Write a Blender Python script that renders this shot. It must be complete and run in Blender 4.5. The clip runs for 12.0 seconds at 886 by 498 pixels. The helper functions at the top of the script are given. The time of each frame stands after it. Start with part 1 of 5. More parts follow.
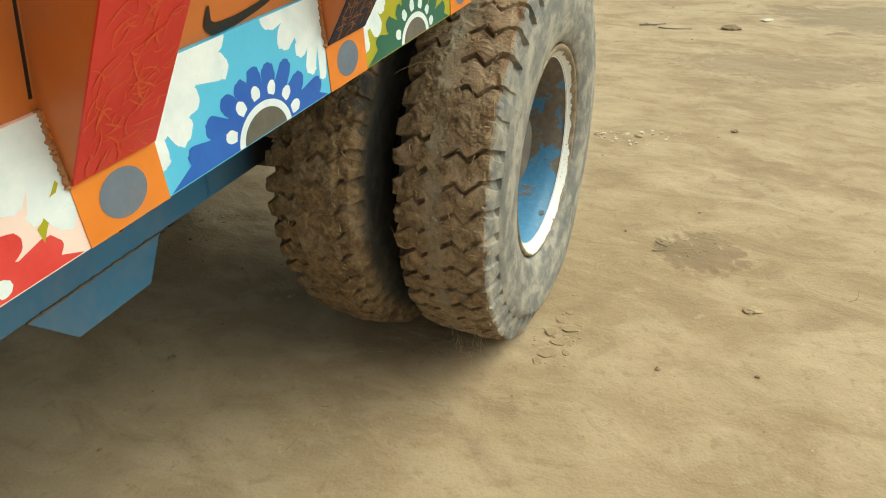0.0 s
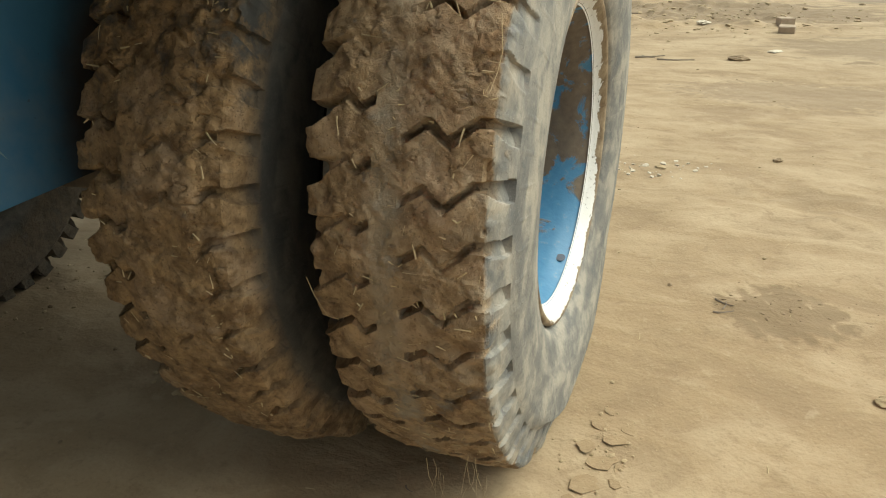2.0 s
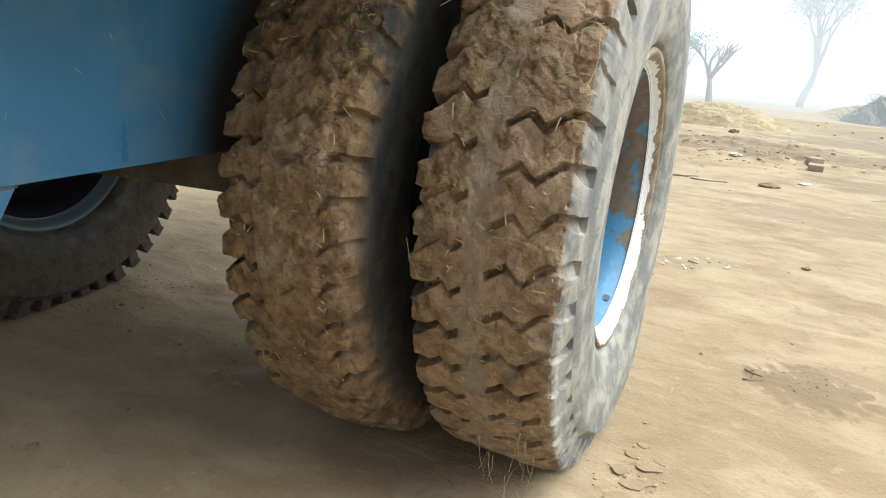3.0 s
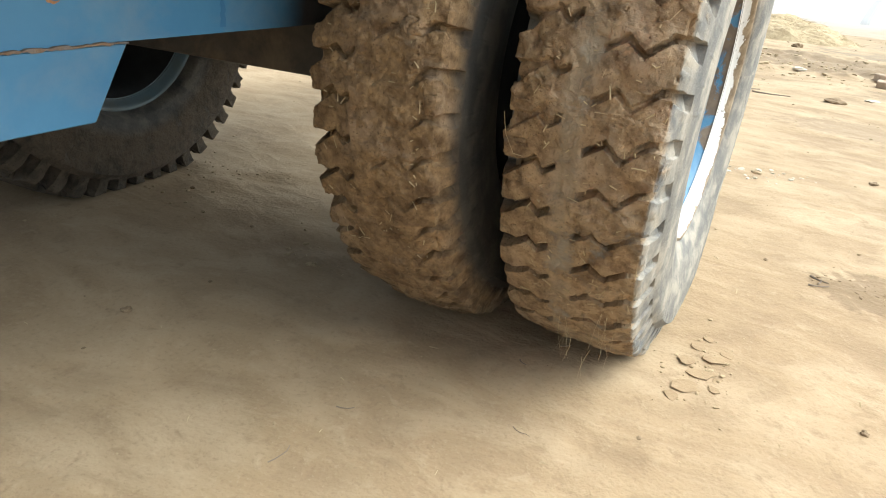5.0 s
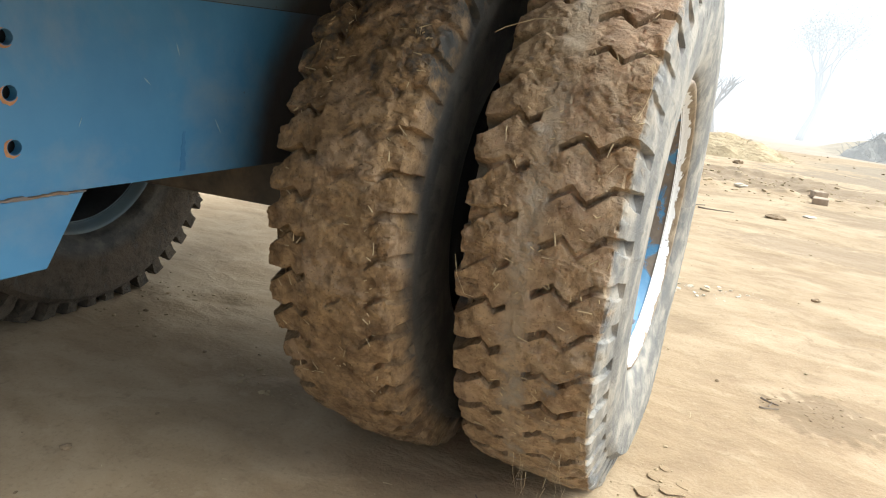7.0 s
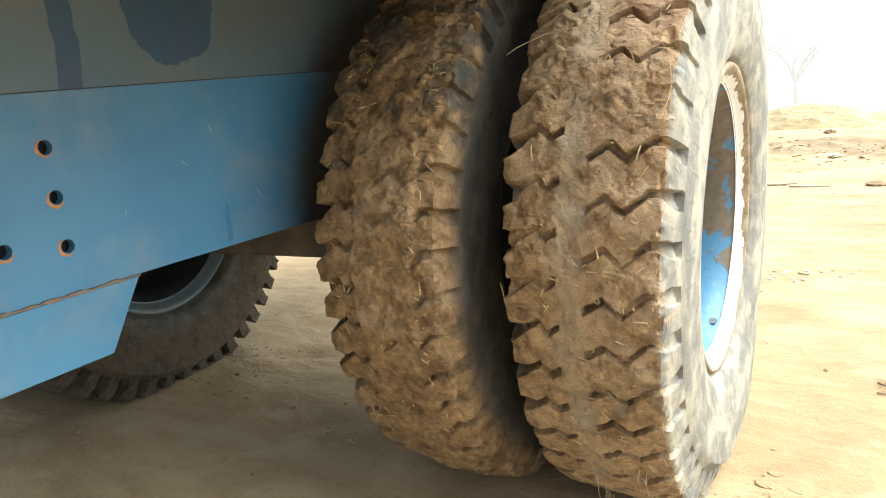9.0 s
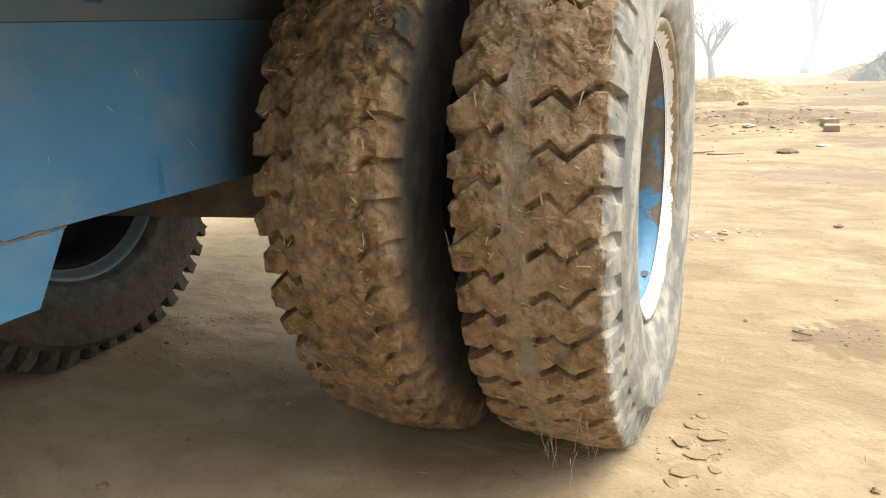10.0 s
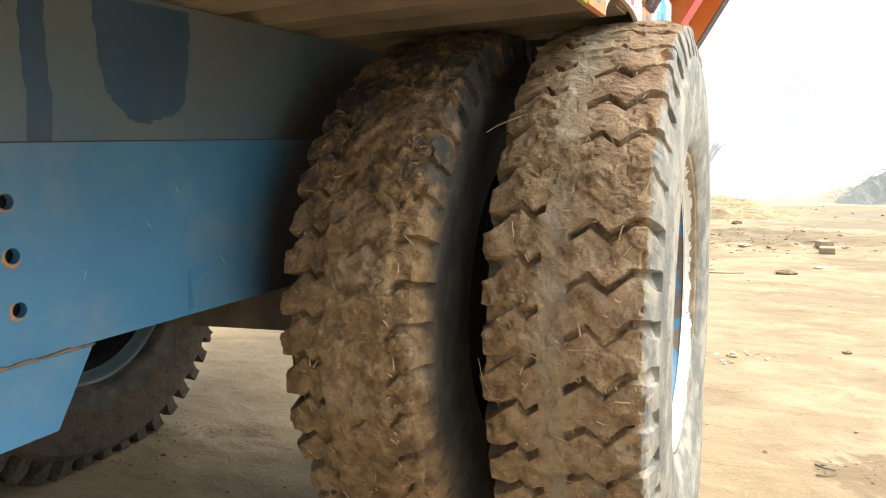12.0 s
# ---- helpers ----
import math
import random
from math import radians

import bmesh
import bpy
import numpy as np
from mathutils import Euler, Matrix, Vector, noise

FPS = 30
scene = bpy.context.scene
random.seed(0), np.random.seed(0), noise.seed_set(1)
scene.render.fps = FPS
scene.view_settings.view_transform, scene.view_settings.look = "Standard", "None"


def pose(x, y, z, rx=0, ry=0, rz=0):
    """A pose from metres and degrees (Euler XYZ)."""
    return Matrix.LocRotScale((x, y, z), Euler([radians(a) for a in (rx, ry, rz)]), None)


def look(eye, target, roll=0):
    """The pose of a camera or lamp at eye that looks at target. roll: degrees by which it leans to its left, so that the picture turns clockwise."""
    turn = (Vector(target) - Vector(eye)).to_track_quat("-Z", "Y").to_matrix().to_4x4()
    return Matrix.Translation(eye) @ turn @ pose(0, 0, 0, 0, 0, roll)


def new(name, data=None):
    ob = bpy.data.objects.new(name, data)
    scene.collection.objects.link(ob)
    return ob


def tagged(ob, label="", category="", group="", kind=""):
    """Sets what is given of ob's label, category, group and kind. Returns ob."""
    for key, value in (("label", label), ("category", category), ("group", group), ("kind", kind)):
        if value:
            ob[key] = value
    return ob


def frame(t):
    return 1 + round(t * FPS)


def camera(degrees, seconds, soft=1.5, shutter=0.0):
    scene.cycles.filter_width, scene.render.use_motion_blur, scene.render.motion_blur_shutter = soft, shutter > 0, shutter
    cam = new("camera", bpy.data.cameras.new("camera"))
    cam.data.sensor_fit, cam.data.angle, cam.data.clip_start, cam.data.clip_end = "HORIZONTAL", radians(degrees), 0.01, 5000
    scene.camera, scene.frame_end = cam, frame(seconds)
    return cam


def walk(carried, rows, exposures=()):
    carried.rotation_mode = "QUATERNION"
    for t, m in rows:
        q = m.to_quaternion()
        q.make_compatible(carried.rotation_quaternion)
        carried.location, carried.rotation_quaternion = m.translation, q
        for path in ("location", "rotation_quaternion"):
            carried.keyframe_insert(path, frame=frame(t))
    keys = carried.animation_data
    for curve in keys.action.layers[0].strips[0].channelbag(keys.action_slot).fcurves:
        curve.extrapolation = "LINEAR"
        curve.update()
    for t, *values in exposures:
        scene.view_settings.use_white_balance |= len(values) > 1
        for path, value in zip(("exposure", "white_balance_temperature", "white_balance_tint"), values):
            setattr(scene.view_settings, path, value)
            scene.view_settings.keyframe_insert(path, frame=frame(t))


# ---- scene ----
cam = camera(65.6, 12.0, 1.1)
PATH = [
    (0, (0.502, -1.776, 1.276), (-0.133, -0.184, 0.246), -1.6),
    (0.5, (0.475, -1.584, 1.265), (-0.303, -0.101, 0.172), -9.9),
    (1, (0.447, -1.473, 1.28), (-0.23, 0.066, 0.196), -5.5),
    (1.5, (0.377, -1.228, 1.212), (-0.27, 0.265, 0.049), -5.7),
    (2, (0.282, -1.171, 0.897), (-0.319, 0.526, 0.025), -1.4),
    (2.5, (0.27, -1.325, 0.784), (-0.395, 0.476, 0.224), 3.6),
    (4.3, (0.236, -1.423, 0.757), (-0.484, 0.315, 0.08), 5.0),
    (4.5, (0.226, -1.426, 0.734), (-0.483, 0.286, -0.019), 5.7),
    (5, (0.204, -1.443, 0.713), (-0.527, 0.234, -0.097), 6.1),
    (5.5, (0.195, -1.445, 0.736), (-0.579, 0.261, 0.035), 4.9),
    (6, (0.206, -1.441, 0.789), (-0.539, 0.361, 0.344), 6.3),
    (6.5, (0.211, -1.447, 0.785), (-0.473, 0.374, 0.321), 7.2),
    (6.7, (0.201, -1.444, 0.769), (-0.496, 0.365, 0.278), 7.3),
    (8.3, (0.295, -1.395, 0.774), (-0.599, 0.323, 0.272), -2.0),
    (8.5, (0.294, -1.386, 0.767), (-0.709, 0.271, 0.268), -3.1),
    (9, (0.273, -1.4, 0.778), (-0.677, 0.302, 0.331), -3.8),
    (9.5, (0.268, -1.405, 0.749), (-0.528, 0.356, 0.233), -1.9),
    (10, (0.25, -1.413, 0.743), (-0.507, 0.36, 0.21), -3.1),
    (10.5, (0.227, -1.415, 0.802), (-0.474, 0.414, 0.398), -1.3),
    (11, (0.192, -1.436, 0.777), (-0.689, 0.324, 0.424), 0.2),
    (11.5, (0.205, -1.424, 0.789), (-0.57, 0.41, 0.591), -1.8),
    (12, (0.189, -1.419, 0.774), (-0.561, 0.42, 0.536), -0.9),
]
EXPOSURES = [(0, 0.25, 6900, -7), (1, 0.22, 7100, -7), (1.5, 0.25, 7200, -4), (2, 0.3, 6750, -3), (2.5, 0.57, 5850, 1), (4.5, 1.0, 6150, 1), (5.5, 1.13, 6150, 5), (6, 1.15, 5950, 6), (6.5, 1.05, 5950, 4), (8.5, 1.2, 6650, 4), (9, 1.55, 6550, 0), (9.5, 1.1, 6650, 3), (10, 1.0, 6550, 3), (10.5, 0.93, 6350, 2), (11, 1.3, 6400, 2.0), (11.5, 1.23, 6450, 2), (12, 1.18, 6450, 3)]
walk(cam, [(t, look(eye, target, roll)) for t, eye, target, roll in PATH], EXPOSURES)

# ---- world, sun, exposure ----
world = bpy.data.worlds.new("hazy_sky")
scene.world = world
world.use_nodes = True
_w = world.node_tree
_sky = _w.nodes.new("ShaderNodeTexSky")
_sky.sky_type = 'NISHITA'
_sky.sun_disc = False
_sky.sun_elevation = radians(52)
_sky.sun_rotation = radians(60)
_sky.dust_density = 4.0
_sky.air_density = 1.0
_sky.ozone_density = 0.5
_pale = _w.nodes.new("ShaderNodeHueSaturation")
_pale.inputs["Saturation"].default_value = 0.30
_bg = _w.nodes["Background"]
_bg.inputs["Strength"].default_value = 0.15
_w.links.new(_sky.outputs[0], _pale.inputs["Color"])
_w.links.new(_pale.outputs[0], _bg.inputs[0])

_sl = bpy.data.lights.new("sun", 'SUN')
_sl.energy = 2.3
_sl.angle = radians(68)
_sl.color = (1.0, 0.95, 0.87)
_sun = new("sun", _sl)
_sun.matrix_world = look((23, 13, 33), (0, 0, 0))


# ---- materials ----
def rgb(r, g, b):
    return (r, g, b, 1.0)


def ramp_node(nt, fac, stops):
    n = nt.nodes.new("ShaderNodeValToRGB")
    el = n.color_ramp.elements
    while len(el) < len(stops):
        el.new(0.5)
    for e, (p, c) in zip(el, stops):
        e.position, e.color = p, c
    nt.links.new(fac, n.inputs[0])
    return n.outputs[0]


def noise_node(nt, vec, scale, detail=5.0, rough=0.55, dist=0.0):
    n = nt.nodes.new("ShaderNodeTexNoise")
    n.inputs["Scale"].default_value = scale
    n.inputs["Detail"].default_value = detail
    n.inputs["Roughness"].default_value = rough
    n.inputs["Distortion"].default_value = dist
    nt.links.new(vec, n.inputs["Vector"])
    return n.outputs["Fac"]


def math_node(nt, op, a, b=None, clamp=False):
    n = nt.nodes.new("ShaderNodeMath")
    n.operation, n.use_clamp = op, clamp
    for i, v in enumerate((a, b)):
        if v is None:
            continue
        if isinstance(v, (int, float)):
            n.inputs[i].default_value = v
        else:
            nt.links.new(v, n.inputs[i])
    return n.outputs[0]


def mix_node(nt, fac, a, b):
    n = nt.nodes.new("ShaderNodeMix")
    n.data_type = 'RGBA'
    for sock, v in ((n.inputs[0], fac), (n.inputs[6], a), (n.inputs[7], b)):
        if isinstance(v, (int, float, tuple)):
            sock.default_value = v
        else:
            nt.links.new(v, sock)
    return n.outputs[2]


def start_mat(name, rough=0.8, metal=0.0):
    m = bpy.data.materials.new(name)
    m.use_nodes = True
    nt = m.node_tree
    p = nt.nodes["Principled BSDF"]
    p.inputs["Roughness"].default_value = rough
    p.inputs["Metallic"].default_value = metal
    tc = nt.nodes.new("ShaderNodeTexCoord")
    return m, nt, p, tc.outputs["Object"]


def bump_to(nt, p, height, strength, distance):
    b = nt.nodes.new("ShaderNodeBump")
    b.inputs["Strength"].default_value = strength
    b.inputs["Distance"].default_value = distance
    nt.links.new(height, b.inputs["Height"])
    nt.links.new(b.outputs[0], p.inputs["Normal"])


def plain(name, c1, c2, scale=12.0, rough=0.6, dirt=None, dirt_amount=0.3, bump=0.2, bump_d=0.002, metal=0.0, dirt_scale=5.0):
    """Two tones of one paint, fine grain, and dust or rust laid over it in patches."""
    m, nt, p, co = start_mat(name, rough, metal)
    n1 = noise_node(nt, co, scale, 6, 0.6)
    col = mix_node(nt, ramp_node(nt, n1, [(0.3, rgb(0, 0, 0)), (0.7, rgb(1, 1, 1))]), rgb(*c1), rgb(*c2))
    if dirt:
        n2 = noise_node(nt, co, dirt_scale, 8, 0.65, 0.3)
        f = ramp_node(nt, n2, [(0.62 - 0.35 * dirt_amount, rgb(0, 0, 0)), (0.80 - 0.2 * dirt_amount, rgb(1, 1, 1))])
        f = math_node(nt, 'MULTIPLY', f, 0.35 + 0.6 * dirt_amount)
        col = mix_node(nt, f, col, rgb(*dirt))
    nt.links.new(col, p.inputs["Base Color"])
    n3 = noise_node(nt, co, scale * 9, 4, 0.6)
    rr = math_node(nt, 'MULTIPLY_ADD', n3, 0.25)
    rr.node.inputs[2].default_value = rough - 0.12
    nt.links.new(rr, p.inputs["Roughness"])
    bump_to(nt, p, n3, bump, bump_d)
    return m


DUST = (0.34, 0.24, 0.14)


def soil_material():
    m, nt, p, co = start_mat("dry_soil", 0.95)

    def stretched(sx, sy, turn):
        mp = nt.nodes.new("ShaderNodeMapping")
        mp.inputs["Scale"].default_value = (sx, sy, 1.0)
        mp.inputs["Rotation"].default_value = (0, 0, turn)
        nt.links.new(co, mp.inputs[0])
        return mp.outputs[0]

    def band(fac, lo, hi, amount):
        return ramp_node(nt, fac, [(lo, rgb(0, 0, 0)), (hi, rgb(amount, amount, amount))])
    big = noise_node(nt, co, 0.8, 5, 0.6, 0.5)
    mid = noise_node(nt, stretched(1.0, 1.7, 0.12), 3.4, 6, 0.55, 0.9)
    drift = noise_node(nt, stretched(0.85, 1.7, -0.10), 1.9, 5, 0.55, 1.0)
    speck = noise_node(nt, co, 21.0, 5, 0.55, 0.4)
    fine = noise_node(nt, co, 120.0, 4, 0.6)
    base = mix_node(nt, band(big, 0.32, 0.68, 1), rgb(0.300, 0.216, 0.125), rgb(0.352, 0.261, 0.158))
    base = mix_node(nt, band(drift, 0.47, 0.66, .7), base, rgb(0.420, 0.325, 0.212))
    base = mix_node(nt, ramp_node(nt, drift, [(0.32, rgb(.8, .8, .8)), (0.47, rgb(0, 0, 0))]), base, rgb(0.268, 0.192, 0.114))
    base = mix_node(nt, band(mid, 0.49, 0.66, .6), base, rgb(0.420, 0.326, 0.212))
    base = mix_node(nt, ramp_node(nt, mid, [(0.32, rgb(.65, .65, .65)), (0.47, rgb(0, 0, 0))]), base, rgb(0.232, 0.165, 0.096))
    base = mix_node(nt, ramp_node(nt, speck, [(0.30, rgb(.55, .55, .55)), (0.42, rgb(0, 0, 0))]), base, rgb(0.24, 0.172, 0.102))
    base = mix_node(nt, band(speck, 0.60, 0.74, .35), base, rgb(0.47, 0.375, 0.255))
    base = mix_node(nt, ramp_node(nt, fine, [(0.33, rgb(.3, .3, .3)), (0.45, rgb(0, 0, 0))]), base, rgb(0.20, 0.142, 0.086))
    base = mix_node(nt, band(fine, 0.58, 0.70, .25), base, rgb(0.46, 0.37, 0.255))
    # a damp scrape beside the wheel, and greyer trodden dung further off
    sep = nt.nodes.new("ShaderNodeSeparateXYZ")
    nt.links.new(co, sep.inputs[0])

    def blot(cx, cy, rx, ry, edge, col, amount, onto):
        dx = math_node(nt, 'DIVIDE', math_node(nt, 'SUBTRACT', sep.outputs[0], cx), rx)
        dy = math_node(nt, 'DIVIDE', math_node(nt, 'SUBTRACT', sep.outputs[1], cy), ry)
        d = math_node(nt, 'ADD', math_node(nt, 'MULTIPLY', dx, dx), math_node(nt, 'MULTIPLY', dy, dy))
        d = math_node(nt, 'ADD', d, math_node(nt, 'MULTIPLY', math_node(nt, 'SUBTRACT', speck if rx < 1 else mid, 0.5), edge))
        f = ramp_node(nt, d, [(0.55, rgb(amount, amount, amount)), (1.0, rgb(0, 0, 0))])
        return mix_node(nt, f, onto, rgb(*col))
    base = blot(0.585, 0.455, 0.17, 0.14, 3.0, (0.185, 0.130, 0.074), 0.75, base)
    base = blot(3.2, 10.5, 2.0, 2.4, 2.4, (0.20, 0.17, 0.13), 0.6, base)
    base = blot(0.6, 6.3, 1.6, 0.9, 2.6, (0.20, 0.145, 0.09), 0.75, base)
    base = blot(1.9, 4.4, 1.2, 0.6, 2.8, (0.22, 0.162, 0.10), 0.7, base)
    base = blot(2.6, 8.0, 2.0, 0.9, 2.6, (0.21, 0.165, 0.115), 0.75, base)
    base = blot(0.9, 2.9, 0.7, 0.35, 2.8, (0.235, 0.172, 0.108), 0.6, base)
    nt.links.new(base, p.inputs["Base Color"])
    h = math_node(nt, 'MULTIPLY_ADD', speck, 2.2)
    nt.links.new(fine, h.node.inputs[2])
    h2 = math_node(nt, 'MULTIPLY_ADD', mid, 5.0)
    nt.links.new(h, h2.node.inputs[2])
    bump_to(nt, p, h2, 0.36, 0.007)
    return m


def rubber_material(name, mud_low, mud_high, amount, bare=0.0, from_r=0.485, grey=1.0, high_shade=0.0):
    """Worn grey rubber, caked with mud where the tread runs; bare on the shoulder and the centre rib; up high less mud
    over the rubber, which paints in shade.
    """
    m, nt, p, co = start_mat(name, 0.85)
    sep = nt.nodes.new("ShaderNodeSeparateXYZ")
    nt.links.new(co, sep.inputs[0])
    x, y, z = sep.outputs
    r = math_node(nt, 'SQRT', math_node(nt, 'ADD', math_node(nt, 'MULTIPLY', y, y), math_node(nt, 'MULTIPLY', z, z)))
    n_big = noise_node(nt, co, 8.0, 7, 0.62, 0.4)
    n_mid = noise_node(nt, co, 34.0, 7, 0.66, 0.3)
    n_fine = noise_node(nt, co, 190.0, 5, 0.7)
    n_dot = noise_node(nt, co, 420.0, 3, 0.6)

    def tone(v):
        return rgb(v * grey, v * grey * .97, v * grey * .90)

    def between(fac, lo, hi, amount=1.0):
        return ramp_node(nt, fac, [(lo, rgb(0, 0, 0)), (hi, rgb(amount, amount, amount))])
    n_scuff = noise_node(nt, co, 9.0, 6, 0.58, 0.25)
    turn = math_node(nt, 'ARCTAN2', z, math_node(nt, 'MULTIPLY', y, -1.0))
    polar = nt.nodes.new("ShaderNodeCombineXYZ")
    nt.links.new(math_node(nt, 'MULTIPLY', r, 26.0), polar.inputs[0])
    nt.links.new(math_node(nt, 'MULTIPLY', turn, 5.0), polar.inputs[1])
    nt.links.new(math_node(nt, 'MULTIPLY', x, 20.0), polar.inputs[2])
    n_round = noise_node(nt, polar.outputs[0], 1.0, 6, 0.6, 0.3)
    n_smear = noise_node(nt, co, 24.0, 7, 0.62, 0.15)
    rub = mix_node(nt, between(n_round, 0.38, 0.60), rgb(0.140 * grey, 0.140 * grey, 0.135 * grey), rgb(0.262 * grey, 0.248 * grey, 0.216 * grey))
    rub = mix_node(nt, between(math_node(nt, 'MULTIPLY', math_node(nt, 'ADD', n_round, n_smear), 0.5), 0.50, 0.60, .75), rub, rgb(0.35 * grey, 0.318 * grey, 0.265 * grey))
    rub = mix_node(nt, ramp_node(nt, n_smear, [(0.36, rgb(.6, .6, .6)), (0.43, rgb(0, 0, 0))]), rub, rgb(0.100 * grey, 0.108 * grey, 0.113 * grey))
    rub = mix_node(nt, between(n_dot, 0.60, 0.70, .35), rub, tone(0.38))
    rub = mix_node(nt, ramp_node(nt, n_fine, [(0.30, rgb(.35, .35, .35)), (0.40, rgb(0, 0, 0))]), rub, tone(0.08))
    mud = mix_node(nt, between(n_mid, 0.34, 0.64), rgb(*mud_low), rgb(*mud_high))
    mud = mix_node(nt, between(n_scuff, 0.50, 0.60, .5), mud, rgb(mud_high[0] * 1.08, mud_high[0] * .80, mud_high[0] * .55))
    mud = mix_node(nt, ramp_node(nt, n_smear, [(0.34, rgb(.75, .75, .75)), (0.46, rgb(0, 0, 0))]), mud, rgb(mud_low[0] * .9, mud_low[1] * .86, mud_low[2] * .8))
    mud = mix_node(nt, ramp_node(nt, n_fine, [(0.35, rgb(.65, .65, .65)), (0.43, rgb(0, 0, 0))]), mud, rgb(mud_low[0] * .55, mud_low[1] * .55, mud_low[2] * .55))
    mud = mix_node(nt, between(n_dot, 0.64, 0.72, .4), mud, rgb(mud_high[0] * 1.3, mud_high[1] * 1.3, mud_high[2] * 1.3))
    onto = ramp_node(nt, r, [(from_r, rgb(0, 0, 0)), (from_r + .03, rgb(1, 1, 1))])
    rib = ramp_node(nt, math_node(nt, 'ABSOLUTE', math_node(nt, 'ADD', x, 0.022)), [(0.010, rgb(1, 1, 1)), (0.034, rgb(0, 0, 0))])
    wander = math_node(nt, 'ADD', x, math_node(nt, 'MULTIPLY', math_node(nt, 'SUBTRACT', n_mid, 0.5), 0.022))
    edge = ramp_node(nt, wander, [(0.096, rgb(0, 0, 0)), (0.1025, rgb(1, 1, 1))])
    f = math_node(nt, 'ADD', math_node(nt, 'MULTIPLY', n_big, 1.7), amount - 0.85)
    f = math_node(nt, 'ADD', f, math_node(nt, 'MULTIPLY', math_node(nt, 'SUBTRACT', n_mid, 0.5), 1.5))
    f = math_node(nt, 'SUBTRACT', f, math_node(nt, 'MULTIPLY', rib, bare * .5))
    f = math_node(nt, 'SUBTRACT', f, math_node(nt, 'MULTIPLY', edge, 1.4 * bare))
    # up high the mud thins to dark rubber, standing in for the deck's shade
    if high_shade:
        up = ramp_node(nt, z, [(0.10, rgb(0, 0, 0)), (0.36, rgb(1, 1, 1))])
        f = math_node(nt, 'SUBTRACT', f, math_node(nt, 'MULTIPLY', up, high_shade))
    f = math_node(nt, 'MULTIPLY', math_node(nt, 'MULTIPLY', f, 2.8, True), onto, True)
    col = mix_node(nt, f, rub, mud)
    if bare > 0.2:
        dusty = math_node(nt, 'MULTIPLY', rib, math_node(nt, 'MULTIPLY', ramp_node(nt, n_scuff, [(0.40, rgb(.15, .15, .15)), (0.58, rgb(1, 1, 1))]), 0.75))
        col = mix_node(nt, dusty, col, rgb(0.38, 0.318, 0.230))
        # the half towards the shoulder is worn paler and greyer than the caked half
        half = ramp_node(nt, wander, [(-0.02, rgb(0, 0, 0)), (0.02, rgb(1, 1, 1))])
        half = math_node(nt, 'MULTIPLY', math_node(nt, 'MULTIPLY', half, onto), math_node(nt, 'MULTIPLY', between(n_smear, 0.44, 0.62), 0.40))
        col = mix_node(nt, half, col, rgb(0.36, 0.302, 0.222))
    nt.links.new(col, p.inputs["Base Color"])
    rr = math_node(nt, 'MULTIPLY_ADD', f, 0.24)
    rr.node.inputs[2].default_value = 0.70
    nt.links.new(rr, p.inputs["Roughness"])
    h = math_node(nt, 'MULTIPLY_ADD', n_mid, 1.5)
    nt.links.new(math_node(nt, 'MULTIPLY', n_fine, 0.8), h.node.inputs[2])
    plates = ramp_node(nt, noise_node(nt, co, 55.0, 6, 0.6, 0.8), [(0.44, rgb(0, 0, 0)), (0.47, rgb(.5, .5, .5)), (0.55, rgb(.55, .55, .55)), (0.58, rgb(1, 1, 1))])
    h = math_node(nt, 'ADD', h, plates)
    h = math_node(nt, 'MULTIPLY', h, math_node(nt, 'ADD', math_node(nt, 'MULTIPLY', f, 0.8), 0.2))
    bump_to(nt, p, h, 0.65, 0.004)
    return m


SOIL = soil_material()
RUBBER_OUT = rubber_material("muddy_rubber", (0.155, 0.099, 0.053), (0.435, 0.312, 0.184), 0.66, 0.60)
# the low grey factor puts the shade between the tyres into the sidewall colour
RUBBER_IN = rubber_material("muddier_shaded_rubber", (0.128, 0.079, 0.040), (0.365, 0.247, 0.132), 0.92, 0.10, 0.468, 0.28, 0.75)
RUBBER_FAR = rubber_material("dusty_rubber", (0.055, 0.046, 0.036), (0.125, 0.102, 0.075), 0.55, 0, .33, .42)


